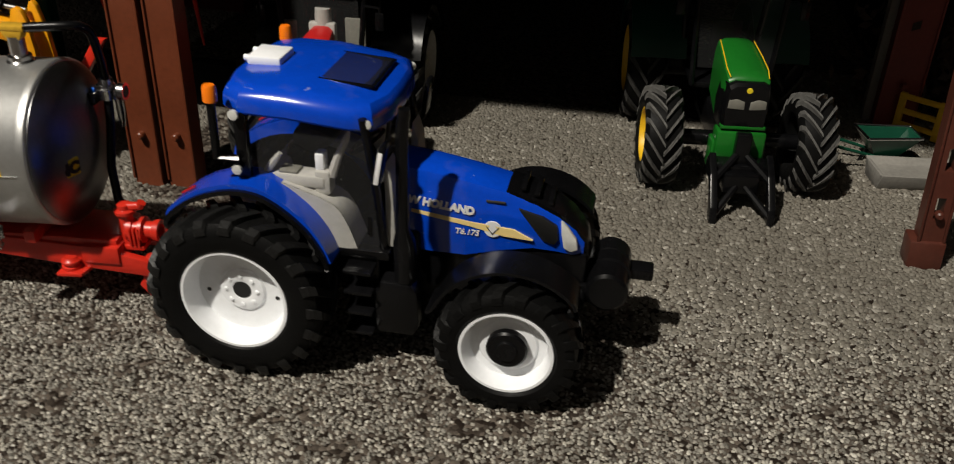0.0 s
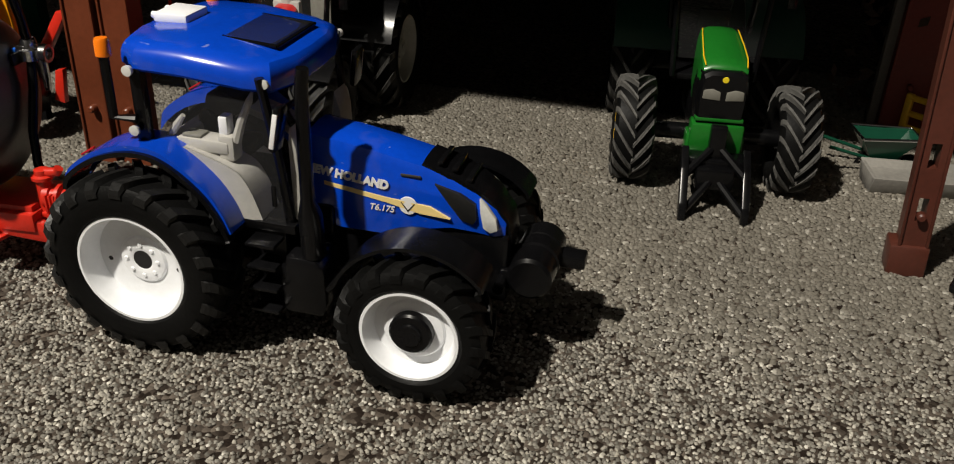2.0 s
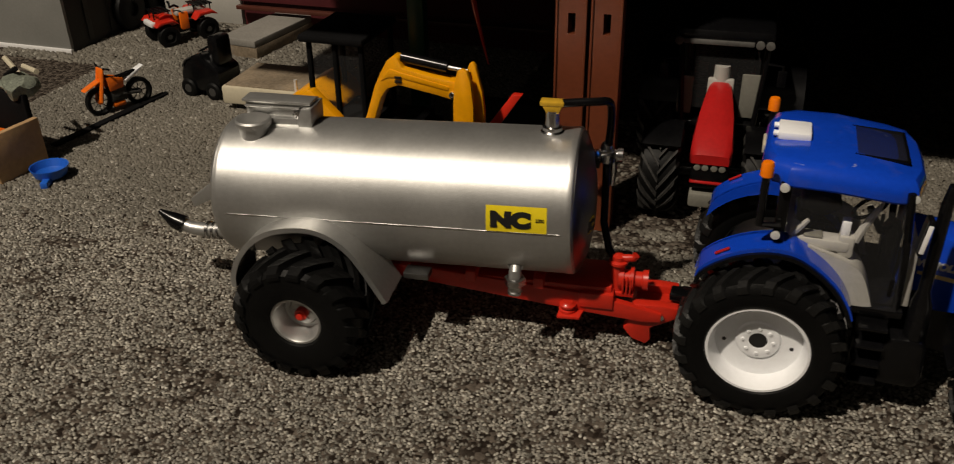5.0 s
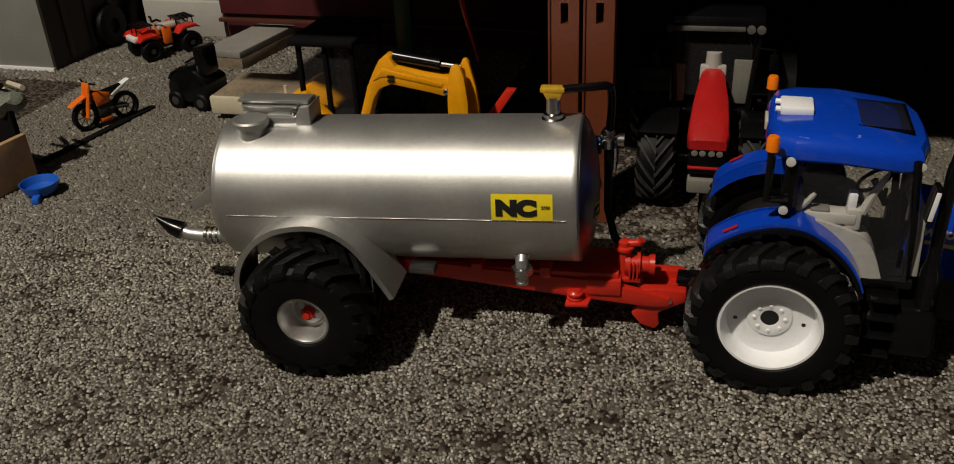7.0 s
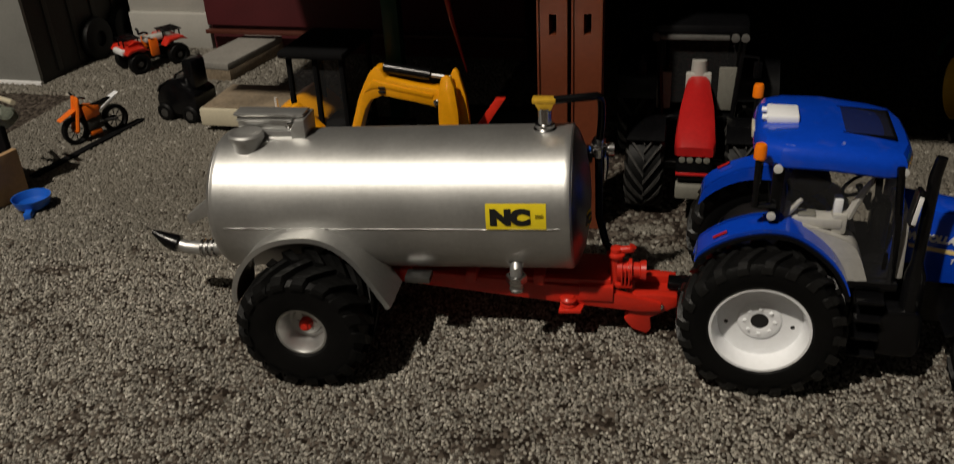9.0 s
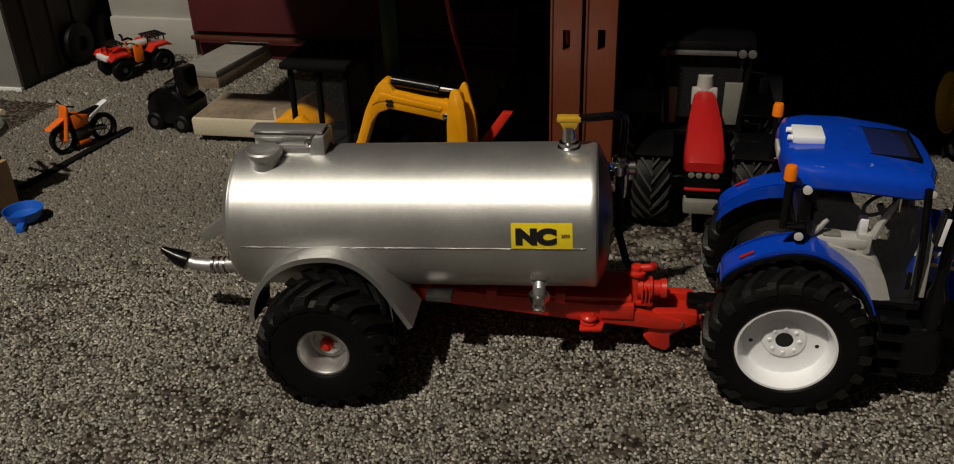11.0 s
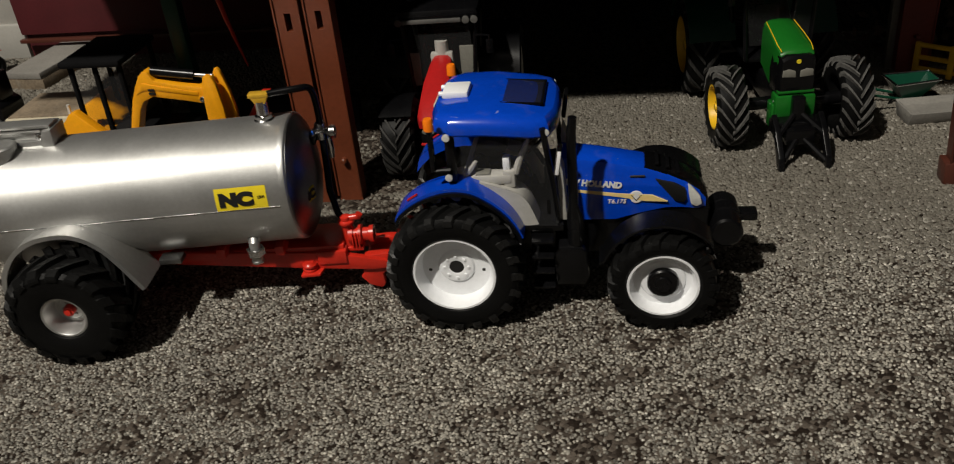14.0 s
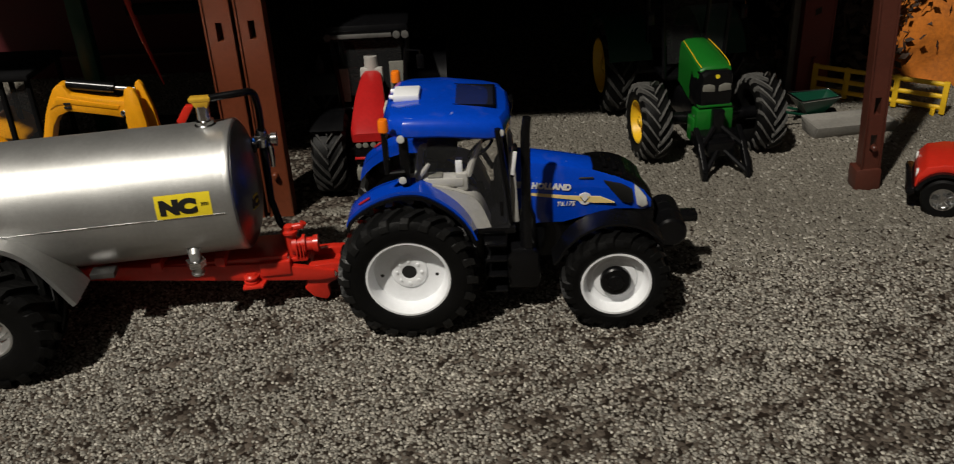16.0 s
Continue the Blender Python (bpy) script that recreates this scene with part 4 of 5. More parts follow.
    # seat, wheel and controls
    st = box((0.7, -0.7, 5.0), (2.1, 0.7, 5.5), 0.18)
    prism([(0.55, 5.3), (1.15, 5.3), (1.2, 6.2), (1.0, 6.5), (0.6, 6.4)], "y", -0.65, 0.65, 0.16, st)
    part("seat", st, BLACK, t, "dark moulded seat")
    part("headrest", prism([(0.72, 6.35), (1.5, 6.2), (2.1, 6.55), (2.0, 6.9), (1.3, 7.1), (0.8, 6.9)], "y", -0.5, 0.6, 0.16), DUSTY, t, "dark seat top")
    con = box((0.75, -2.05, 5.8), (2.35, -1.35, 6.2), 0.1)
    box((2.0, -2.0, 5.6), (2.5, -1.45, 6.38), 0.1, con)
    tube([(0.5, -1.9, 6.15), (0.75, -1.9, 6.5), (0.98, -1.9, 6.8)], [0.1, 0.12, 0.07], 8, con)
    part("armrest", con, GREY, t, "light grey armrest console")
    part("monitor", box((2.02, -1.9, 6.34), (2.3, -1.5, 6.9), 0.05, m=pose(0, 0, 0)), WHITE, t, "small pale control screen")
    part("grab_bar", tube([(2.5, -1.8, 6.2), (2.7, -1.8, 6.8), (3.0, -1.8, 7.45), (3.1, -1.8, 7.7)], [0.15, 0.13, 0.1, 0.04], 8), GREY, t, "light grey grab bar")
    part("armrest_pad", box((0.9, -1.98, 6.18), (1.5, -1.5, 6.28), 0.05), PLATE, t)
    swm = Matrix.Translation((3.0, 0.2, 6.5)) @ pose(0, 0, 0, 0, -35, 0)
    part("steering_wheel", lathe([(0.6 + 0.07 * math.cos(q), 0.07 * math.sin(q)) for q in np.linspace(0, math.tau, 9)[:-1]], 28, m=swm, closed=True), BLACK, t)
    part("steering_column", tube([(3.5, 0.2, 5.6), (3.0, 0.2, 6.5)], 0.12, 8), BLACK, t)
    # steps, tank and exhaust
    bm = bmesh.new()
    for k in range(4):
        box((3.05, -2.9, 1.35 + 0.72 * k), (3.95, -2.1, 1.47 + 0.72 * k), 0.04, bm)
    box((3.0, -2.2, 1.2), (4.0, -1.9, 3.9), 0.05, bm)
    part("steps", bm, BLACK, t, "black cab steps")
    part("fuel_tank", prism([(3.95, 1.3), (5.2, 1.3), (5.35, 1.7), (5.3, 2.9), (5.0, 3.2), (4.1, 3.2), (3.9, 2.8)], "y", -2.6, -1.3, 0.15), BLACK, t)
    part("far_tank", box((2.9, 1.3, 1.3), (5.35, 2.75, 3.3), 0.2), BLACK, t)
    part("exhaust", tube([(4.85, -2.2, 3.2), (4.82, -2.25, 4.5), (4.78, -2.28, 5.0), (4.78, -2.28, 8.1), (4.86, -2.3, 8.75)], [0.36, 0.34, 0.2, 0.19, 0.17], 18), BLACK, t, "tall black exhaust stack")
    # front linkage with a roller weight
    fw = lathe([(0, -1.25), (0.56, -1.25), (0.66, -1.17), (0.68, -0.4), (0.6, -0.36), (0.6, -0.3), (0.7, -0.26), (0.7, 0.3), (0.6, 0.34), (0.6, 0.4), (0.68, 0.44), (0.66, 1.17), (0.56, 1.25), (0, 1.25)], 32, m=along("y", (10.9, 0.15, 2.85)))
    part("front_weight", fw, BLACK, t, "black front weight")
    bm = box((10.0, -0.9, 2.3), (11.0, -0.6, 2.9), 0.06)
    box((10.0, 0.6, 2.3), (11.0, 0.9, 2.9), 0.06, bm)
    box((10.9, 0.3, 2.6), (12.3, 0.95, 3.0), 0.08, bm)
    tube([(10.1, -1.5, 2.6), (10.1, 1.5, 2.6)], 0.16, 10, bm)
    part("front_linkage", bm, BLACK, t)
    hk = box((-2.9, -0.6, 1.7), (-1.5, -0.3, 2.0), 0.06)
    box((-2.9, 0.3, 1.7), (-1.5, 0.6, 2.0), 0.06, hk)
    box((-3.3, -0.35, 1.8), (-1.5, 0.35, 2.1), 0.06, hk)
    part("rear_linkage", hk, BLACK, t)
    return t


blue_tractor()

# ---- tractors parked in the shed ----
def parked_tractor(label, at, rz, paint, rim, bonnet, wheels, roof_z, link=False, grey_nose=False):
    """A toy tractor that faces its own +x, its origin under the front axle. bonnet: sections of x, half width, top, bottom."""
    t = thing("tractor", label, "tractor", at, rz)
    (fr, frr, fw, fy), (rr, rrr, rw, ry, rx) = wheels
    for s in (-1, 1):
        wheel(t, (0, s * fy, fr), fr, frr, fw, 17, 0.2, rim, s, 0.45, 0, rim, frr * 0.3, tyre_mat=TREAD_LAMP if link else DUSTY, lug_w=0.2, label="painted rim", lean=0.75)
        wheel(t, (rx, s * ry, rr), rr, rrr, rw, 16, 0.2, rim, s, 0.5, 0, rim, rrr * 0.3, tyre_mat=DUSTY, lug_w=0.3, label="painted rim", lean=0.75)
        fm = bmesh.new()
        shell(arc(rx, rr, rr + 0.25, 165, 20, 12), *sorted((s * (ry + rw / 2), s * 1.6)), 0.12, fm)
        part("rear_fender", fm, BLACK if not link else DKGREEN, t)
        if not link:
            f2 = bmesh.new()
            shell(arc(0, fr, fr + 0.2, 140, 50, 10), *sorted((s * (fy + fw / 2), s * (fy - fw / 2))), 0.1, f2)
            part("front_fender", f2, BLACK, t)
    x_front, x_back = bonnet[-1][0], bonnet[0][0]
    rings = []
    for x, w, top, low in bonnet:
        h = top - low
        half = [(w * 0.97, low), (w, low + h * 0.5), (w * 0.98, low + h * 0.75), (w * 0.9, low + h * 0.92), (w * 0.6, low + h * 0.985), (0.0, top)]
        rings.append([Vector((x, -y, z)) for y, z in half] + [Vector((x, y, z)) for y, z in half[-2::-1]])
    part("bonnet", loft(rings), paint, t, "glossy bonnet", 42)
    bm = box((x_back - 3.0, -0.8, fr * 0.7), (x_front - 0.6, 0.8, fr * 0.7 + 1.6), 0.15)
    tube([(0, -fy, fr), (0, fy, fr)], 0.35, 12, bm)
    box((rx - 0.9, -ry + 0.6, rr - 0.5), (rx + 0.9, ry - 0.6, rr + 0.6), 0.15, bm)
    part("chassis", bm, BLACK, t)
    # cab, kept black; its roof lamps have shed shade put into their grey
    cab = bmesh.new()
    for s in (-1, 1):
        tube([(x_back + 0.1, s * 1.7, 3.8), (x_back - 0.1, s * 2.0, roof_z - 0.7)], 0.13, 8, cab)
        tube([(x_back - 3.2, s * 1.7, 4.4), (x_back - 3.0, s * 2.0, roof_z - 0.7)], 0.15, 8, cab)
    box((x_back - 3.2, -1.7, 3.6), (x_back, 1.7, 3.9), 0.08, cab)
    part("cab_frame", cab, BLACK, t, "black cab frame")
    part("windscreen", box((x_back - 0.02, -1.7, 4.6), (x_back + 0.02, 1.7, roof_z - 0.7), 0), CLEAR, t)
    part("roof", box((x_back - 3.5, -2.25, roof_z - 0.75), (x_back + 0.35, 2.25, roof_z), 0.3), BLACK if not link else DKGREEN, t, "cab roof", 40)
    bar = box((x_back + 0.3, -1.9, roof_z - 0.72), (x_back + 0.5, 1.3, roof_z - 0.5), 0.05)
    part("lamp_bar", bar, TREAD_LAMP, t, "row of roof lamps with shade put into their grey")
    for y in (-2.1, 1.55, 2.0):
        part("roof_lamp", lathe([(0.16, 0), (0.2, 0.05), (0.2, 0.15), (0, 0.2)], 14, m=along("x", (x_back + 0.3, y, roof_z - 0.62))), TREAD_LAMP, t)
    st = box((x_back - 2.2, -0.7, 4.2), (x_back - 1.1, 0.7, 4.6), 0.12)
    box((x_back - 2.4, -0.7, 4.5), (x_back - 2.1, 0.7, 6.2), 0.12, st)
    part("seat", st, BLACK, t)
    for s in (-1, 1):
        part("mirror_arm", tube([(x_back, s * 2.0, roof_z - 1.6), (x_back + 0.2, s * 2.7, roof_z - 1.6), (x_back + 0.2, s * 2.7, roof_z - 2.4)], 0.07, 6), BLACK, t)
        part("mirror", box((x_back + 0.12, s * 2.7 - 0.2, roof_z - 2.6), (x_back + 0.26, s * 2.7 + 0.2, roof_z - 1.8), 0.05), BLACK, t)
    return t, x_front, x_back


green, xf, xb = parked_tractor("green toy tractor with yellow rims, front linkage lowered to the gravel", (15.55, 17.2, 0), -82.6, GREEN, YELLOW,
    [(-2.4, 0.86, 6.05, 3.6), (-1.6, 0.9, 5.98, 3.5), (-0.6, 0.95, 5.85, 3.3), (0.5, 1.0, 5.66, 3.2), (1.05, 0.97, 5.52, 3.3), (1.2, 0.92, 5.34, 3.4)],
    ((2.2, 1.2, 1.6, 3.25), (3.0, 1.7, 1.9, 3.3, -8.0)), 9.6, link=True)
gn = []
for x, w, top, low in ((0.1, 1.06, 5.2, 3.25), (1.0, 1.02, 5.36, 3.25), (1.38, 0.94, 5.3, 3.3), (1.48, 0.87, 5.15, 3.4)):
    gn.append([Vector((x, y * w, z)) for y, z in ((-0.95, low), (-1, (low + top) / 2), (-0.9, top - 0.15), (-0.6, top), (0.6, top), (0.9, top - 0.15), (1, (low + top) / 2), (0.95, low))])
part("grille", loft(gn), BLACK, green, "black grille surround")
for s in (-1, 1):
    part("headlight", prism([(s * 0.1, 4.15), (s * 0.8, 4.2), (s * 0.78, 4.55), (s * 0.45, 4.62), (s * 0.12, 4.5)], "x", 1.4, 1.52, 0.03), PLATE, green, "clear headlight")
part("badge", lathe([(0, 0), (0.14, 0), (0.12, 0.04), (0, 0.05)], 12, m=along("x", (1.46, 0, 5.0))), LABEL, green, "small yellow badge")
for s in (-1, 1):
    part("yellow_edge", tube([(-2.2, s * 0.74, 5.98), (-0.6, s * 0.82, 5.79), (0.5, s * 0.86, 5.6), (1.1, s * 0.8, 5.44)], 0.028, 6), YELLOW, green, "thin yellow edge line")
part("lower_bar", box((1.0, -0.95, 3.25), (1.5, 0.95, 3.42), 0.05), GREEN, green)
nb = box((0.6, -1.05, 1.95), (1.55, 1.05, 3.15), 0.12)
box((0.4, -1.15, 1.2), (1.3, -0.75, 2.6), 0.08, nb)
box((0.4, 0.75, 1.2), (1.3, 1.15, 2.6), 0.08, nb)
part("front_carrier", nb, GREEN, green, "green front carrier block")
part("linkage_post", box((1.7, -0.32, 1.2), (2.2, 0.32, 3.3), 0.08), BLACK, green, "black linkage mast")
lk = bmesh.new()
for s in (-1, 1):
    prism([(1.9, 1.9), (2.8, 1.3), (3.6, 0.0), (4.1, 0.0), (3.9, 0.7), (2.9, 1.8), (2.0, 2.4)], "y", *sorted((s * 1.05, s * 1.35)), 0.05, lk)
    tube([(1.9, 0, 2.5), (2.9, s * 1.2, 1.5)], 0.17, 8, lk)
    tube([(3.8, s * 1.2, 0.3), (2.6, 0, 1.4)], 0.15, 8, lk)
box((1.4, -1.3, 1.3), (2.4, 1.3, 2.0), 0.1, lk)
box((2.2, -0.75, 0.9), (2.9, 0.75, 1.8), 0.12, lk)
part("front_linkage", lk, BLACK, green, "black three point linkage")

red, xf, xb = parked_tractor("red toy tractor with grey nose standing in the dark shed", (-2.88, 14.22, 0), -88, DKRED, GREY,
    [(-2.0, 0.55, 6.0, 3.6), (-1.2, 0.66, 5.85, 3.5), (0.2, 0.84, 5.4, 3.4), (1.4, 0.92, 4.85, 3.55), (2.2, 0.93, 4.45, 3.6), (2.6, 0.82, 4.15, 3.7)],
    ((2.15, 1.15, 1.8, 2.3), (2.9, 1.6, 1.9, 3.1, -7.0)), 8.6)
part("nose", box((1.3, -0.82, 2.4), (2.5, 0.82, 3.5), 0.15), BLACK, red, "black grille")
part("nose_trim", box((2.2, -0.82, 2.72), (2.62, 0.82, 2.84), 0.05), DKRED, red)
part("bumper", box((1.6, -0.8, 1.5), (2.6, 0.8, 2.2), 0.12), PLATE, red, "grubby grey front carrier")
for s in (-0.55, -0.2, 0.2, 0.55):
    part("headlight", lathe([(0.15, 0), (0.15, 0.08), (0, 0.12)], 12, m=along("x", (2.48, s, 3.5))), PLATE, red)
part("bonnet_collar", box((-2.35, -0.62, 5.2), (-1.95, 0.62, 6.1), 0.1), GREY, red, "light grey bonnet collar")
part("air_stack", tube([(-2.3, 0.0, 5.8), (-2.3, 0.0, 6.7)], [0.4, 0.36], 16), GREY, red)
part("side_plate", box((-2.5, 0.95, 4.1), (-2.35, 1.9, 6.3), 0.08), PLATE, red, "pale grey side plate")
part("side_plate", box((-2.5, -2.0, 4.1), (-2.35, -1.3, 6.0), 0.08), PLATE, red, "pale grey side plate")


# ---- yellow digger behind the tanker ----
def digger():
    d = thing("digger", "yellow toy digger with dark cab and raised bent boom", "digger", (-0.25, 0.75, 0))
    outer = [(-20.3, 2.4), (-19.1, 4.3), (-18.55, 5.9), (-18.2, 6.6), (-17.85, 7.2), (-17.55, 7.45), (-17.28, 7.4), (-17.05, 6.92), (-15.7, 6.65), (-14.45, 6.5)]
    inner = [(-14.2, 6.1), (-14.35, 5.75), (-14.65, 5.6), (-15.4, 5.75), (-17.3, 6.05), (-17.9, 5.8), (-18.25, 5.3), (-18.65, 4.2), (-19.6, 2.2)]
    part("boom", prism(outer + inner, "y", 10.6, 11.4, 0.07), DIGGER, d, "yellow bent boom")
    part("boom_panel", prism([(-18.2, 6.2), (-17.7, 6.85), (-17.1, 6.7), (-14.7, 6.25), (-14.8, 6.05), (-17.2, 6.45), (-17.8, 6.4)], "y", 10.56, 10.62, 0.02), DIGGER, d)
    part("stick", prism([(-14.55, 3.4), (-14.5, 5.5), (-14.4, 6.6), (-14.25, 7.1), (-14.05, 7.2), (-13.8, 7.1), (-13.62, 6.6), (-13.5, 5.4), (-13.5, 3.4)], "y", 10.45, 10.75, 0.06), DIGGER, d, "yellow digger stick")
    part("stick", prism([(-14.2, 3.4), (-14.1, 6.8), (-13.9, 7.25), (-13.75, 7.3), (-13.6, 7.1), (-13.3, 5.9), (-13.2, 4.9), (-13.2, 3.4)], "y", 11.2, 11.5, 0.06), DIGGER, d, "yellow digger stick")
    part("bucket", prism([(-14.6, 3.5), (-13.0, 3.6), (-12.3, 2.4), (-12.6, 1.2), (-13.8, 0.9), (-14.2, 2.0)], "y", 10.2, 11.8, 0.08), BLACK, d)
    part("ram", tube([(-17.2, 11.0, 7.35), (-14.9, 11.0, 7.05)], 0.26, 12), BLACK, d, "black hydraulic ram")
    part("ram_rod", tube([(-15.0, 11.0, 7.06), (-13.9, 11.0, 6.95)], 0.11, 10), DIM_STEEL, d)
    part("pin", lathe([(0.17, 0), (0.17, 0.08), (0.1, 0.1), (0, 0.06)], 14, m=along("-y", (-14.55, 10.6, 5.85))), CHROME, d)
    mk = bmesh.new()
    for k in range(2):
        box((-17.45, 10.53, 6.4 - 0.2 * k), (-17.1, 10.58, 6.52 - 0.2 * k), 0.01, mk)
    part("print_bar", mk, INK, d)
    # cab frame of dark plastic
    for x, y in ((-23.6, 13.6), (-20.6, 13.6), (-23.6, 17.4), (-20.6, 17.4), (-22.1, 13.6)):
        part("cab_post", tube([(x, y, 2.2), (x * 0.985 - 0.33, y + 0.1, 6.9)], 0.16, 8), DARK, d)
    part("cab_roof", box((-24.0, 13.2, 6.8), (-20.3, 17.8, 7.2), 0.15), DARK, d)
    cab = box((-23.8, 13.5, 2.0), (-20.4, 17.5, 2.5), 0.1)
    part("cab_base", cab, DARK, d, "dark plastic cab base")
    part("cab_window", box((-23.6, 13.7, 2.5), (-20.6, 13.74, 6.9), 0), CLEAR, d, "clear cab window")
    body = [(-26.2, 1.6), (-26.0, 2.8), (-25.3, 3.4), (-24.4, 3.85), (-23.4, 3.2), (-22.6, 2.2), (-22.5, 1.6)]
    part("body", prism(body, "y", 14.4, 18.5, 0.15), DIGGER, d, "yellow digger body")
    part("lift_arm", prism([(-22.5, 1.7), (-22.4, 5.0), (-22.0, 5.5), (-21.65, 5.6), (-20.3, 4.3), (-19.7, 3.4), (-19.5, 1.7)], "y", 9.9, 10.5, 0.08), DIGGER, d, "yellow plate arm beside the boom")
    part("body_lever", tube([(-25.4, 15, 3.3), (-25.4, 15, 4.0)], 0.1, 8), LENS, d)
    base = box((-25.6, 12.6, 1.0), (-18.5, 18.6, 1.8), 0.15)
    part("turntable", base, BLACK, d)
    for y in (12.2, 18.0):
        part("track", prism([(-26, 0.5), (-25.6, 0), (-18.4, 0), (-18.0, 0.5), (-18.4, 1.1), (-25.6, 1.1)], "y", y, y + 1.2, 0.12), RUBBER, d, "black rubber track")
    part("boom_foot", box((-20.6, 10.6, 1.2), (-18.8, 13.5, 3.0), 0.15), BLACK, d)
    return d


digger()


# ---- things in the dark behind the digger ----
def red_implement():
    r = thing("farm_implement", "red toy implement with raised bars in the dark shed", "implement", (-11.4, 15.75, 0))
    part("bar", prism([(-3.2, 2.4), (-1.15, 5.3), (-0.65, 5.3), (-2.6, 2.4)], "y", -2.2, -1.8, 0.04), RED, r)
    part("bar", prism([(-3.3, 0.0), (-3.2, 2.4), (-2.6, 2.4), (-2.7, 0.0)], "y", -2.2, -1.8, 0.04), DARK, r)
    part("hook", prism([(-1.2, 1.6), (-0.9, 3.0), (-0.5, 3.1), (-0.7, 1.5)], "y", -3.2, -2.9, 0.04), RED, r, "red hooked bracket")
    part("tine", tube([(1.6, 2, 9.0), (1.5, 2, 8.0), (1.9, 2, 4.0)], [0.14, 0.16, 0.06], 8), RED, r)
    part("tine", tube([(-5.5, 4, 10.2), (-5.0, 4, 7.4), (-4.3, 4, 4.5)], [0.2, 0.14, 0.05], 8), RED, r)
    # frame coloured near-black in place of the shade it stands in
    part("frame", box((-5.5, 3.8, 0.0), (2.2, 4.6, 2.4), 0.1), DARK, r)
    part("frame_top", box((-5.6, 3.9, 8.6), (2.0, 4.5, 9.2), 0.08), DARK, r)
    return r


red_implement()
gs = thing("green_post", "olive green plastic post in the dark shed", "post", (-20.65, 21.8, 0))
part("upright", box((-0.5, -0.4, 0), (0.5, 0.4, 14), 0.06), DKGREEN, gs)


# ---- yard at the back: boxes, slab, panel ----
def cardboard_box():
    b = thing("storage_box", "large grey board box with shade-coloured ribbed side and black wheels", "box", (-50.2, 26.1, 0))
    part("front", box((-22, 0, 0.35), (0, 0.3, 16), 0.05), CARD, b, "pale grey board front")
    part("front_trim", box((-22, -0.12, 0), (0.02, 0.2, 0.35), 0.03), PRINT, b)
    part("side", box((-0.3, 0.3, 0), (0, 22, 16), 0.03), SHADED_CARD, b, "grey ribbed side with shade in its colour")
    for k in range(7):
        part("side_rib", box((0.0, 2.0 + 2.6 * k, 0.5), (0.16, 2.5 + 2.6 * k, 16), 0.04), SHADED_CARD, b)
    part("back", box((-22, 21.7, 0), (-0.3, 22, 16), 0.03), CARD, b)
    for y in (6.5, 10.2):
        part("wheel", lathe([(0, 0), (0.5, 0), (0.6, 0.25), (1.25, 0.3), (1.6, 0.15), (1.7, -0.3), (1.6, -0.5), (0, -0.5)], 28, m=along("x", (0.7, y, 1.7))), RUBBER, b, "black wheel beside the box")
    part("top", box((-22, 0, 16), (0, 22, 16.3), 0.03), CARD, b)
    return b


cardboard_box()
step = thing("concrete_slab", "grey concrete slab with a wooden edge at the yard's back", "slab", (-36.05, 28.5, 0), -7)
part("top", box((-3.2, 0.0, 0.9), (0, 10, 1.4), 0.06), STONE, step, "grey gritty slab top")
part("edge", box((-3.2, 0.05, 0.0), (0.05, 9.9, 0.9), 0.05), RUSTY, step, "brown wooden edge")
panel = thing("white_panel", "white plastic panel standing behind the quad bike", "panel", (-41.8, 36.3, 0), 0)
part("sheet", box((-7, 0, 2.6), (0.1, 0.4, 12), 0.05), PANEL, panel)
part("skirting", box((-7, -0.35, 0.0), (0.2, 0.3, 2.9), 0.12), PANEL, panel)
mar = thing("maroon_crate", "dark maroon board crate on a wooden shelf", "crate", (-37.6, 35.0, 0))
part("board", box((-3.5, 0, 2.3), (22, 0.6, 12), 0.05), MAROON, mar)
part("shelf", box((-3.5, -0.5, 1.75), (22, 0.0, 2.05), 0.05), DKBROWN, mar, "thin wooden shelf")
part("back", box((-3.5, 0.6, 0), (22, 6, 12), 0.05), MAROON, mar)


def cream_block():
    c = thing("flat_trailer", "cream plastic tray with a grubby brown deck", "tray", (-33.1, 19.4, 0), 2)
    part("tray", box((0, 0, 0.45), (8.5, 4.6, 1.6), 0.14), CREAM, c, "cream plastic sides")
    part("deck", box((0.2, 0.2, 1.56), (8.3, 4.4, 1.68), 0.04), RUSTY, c, "brown stained deck")
    for x in (1.2, 4.5):
        part("foot", box((x - 0.5, 0.3, 0), (x + 0.5, 1.0, 0.5), 0.08), BLACK, c)
        part("foot", box((x - 0.5, 3.5, 0), (x + 0.5, 4.2, 0.5), 0.08), BLACK, c)
    return c


cream_block()


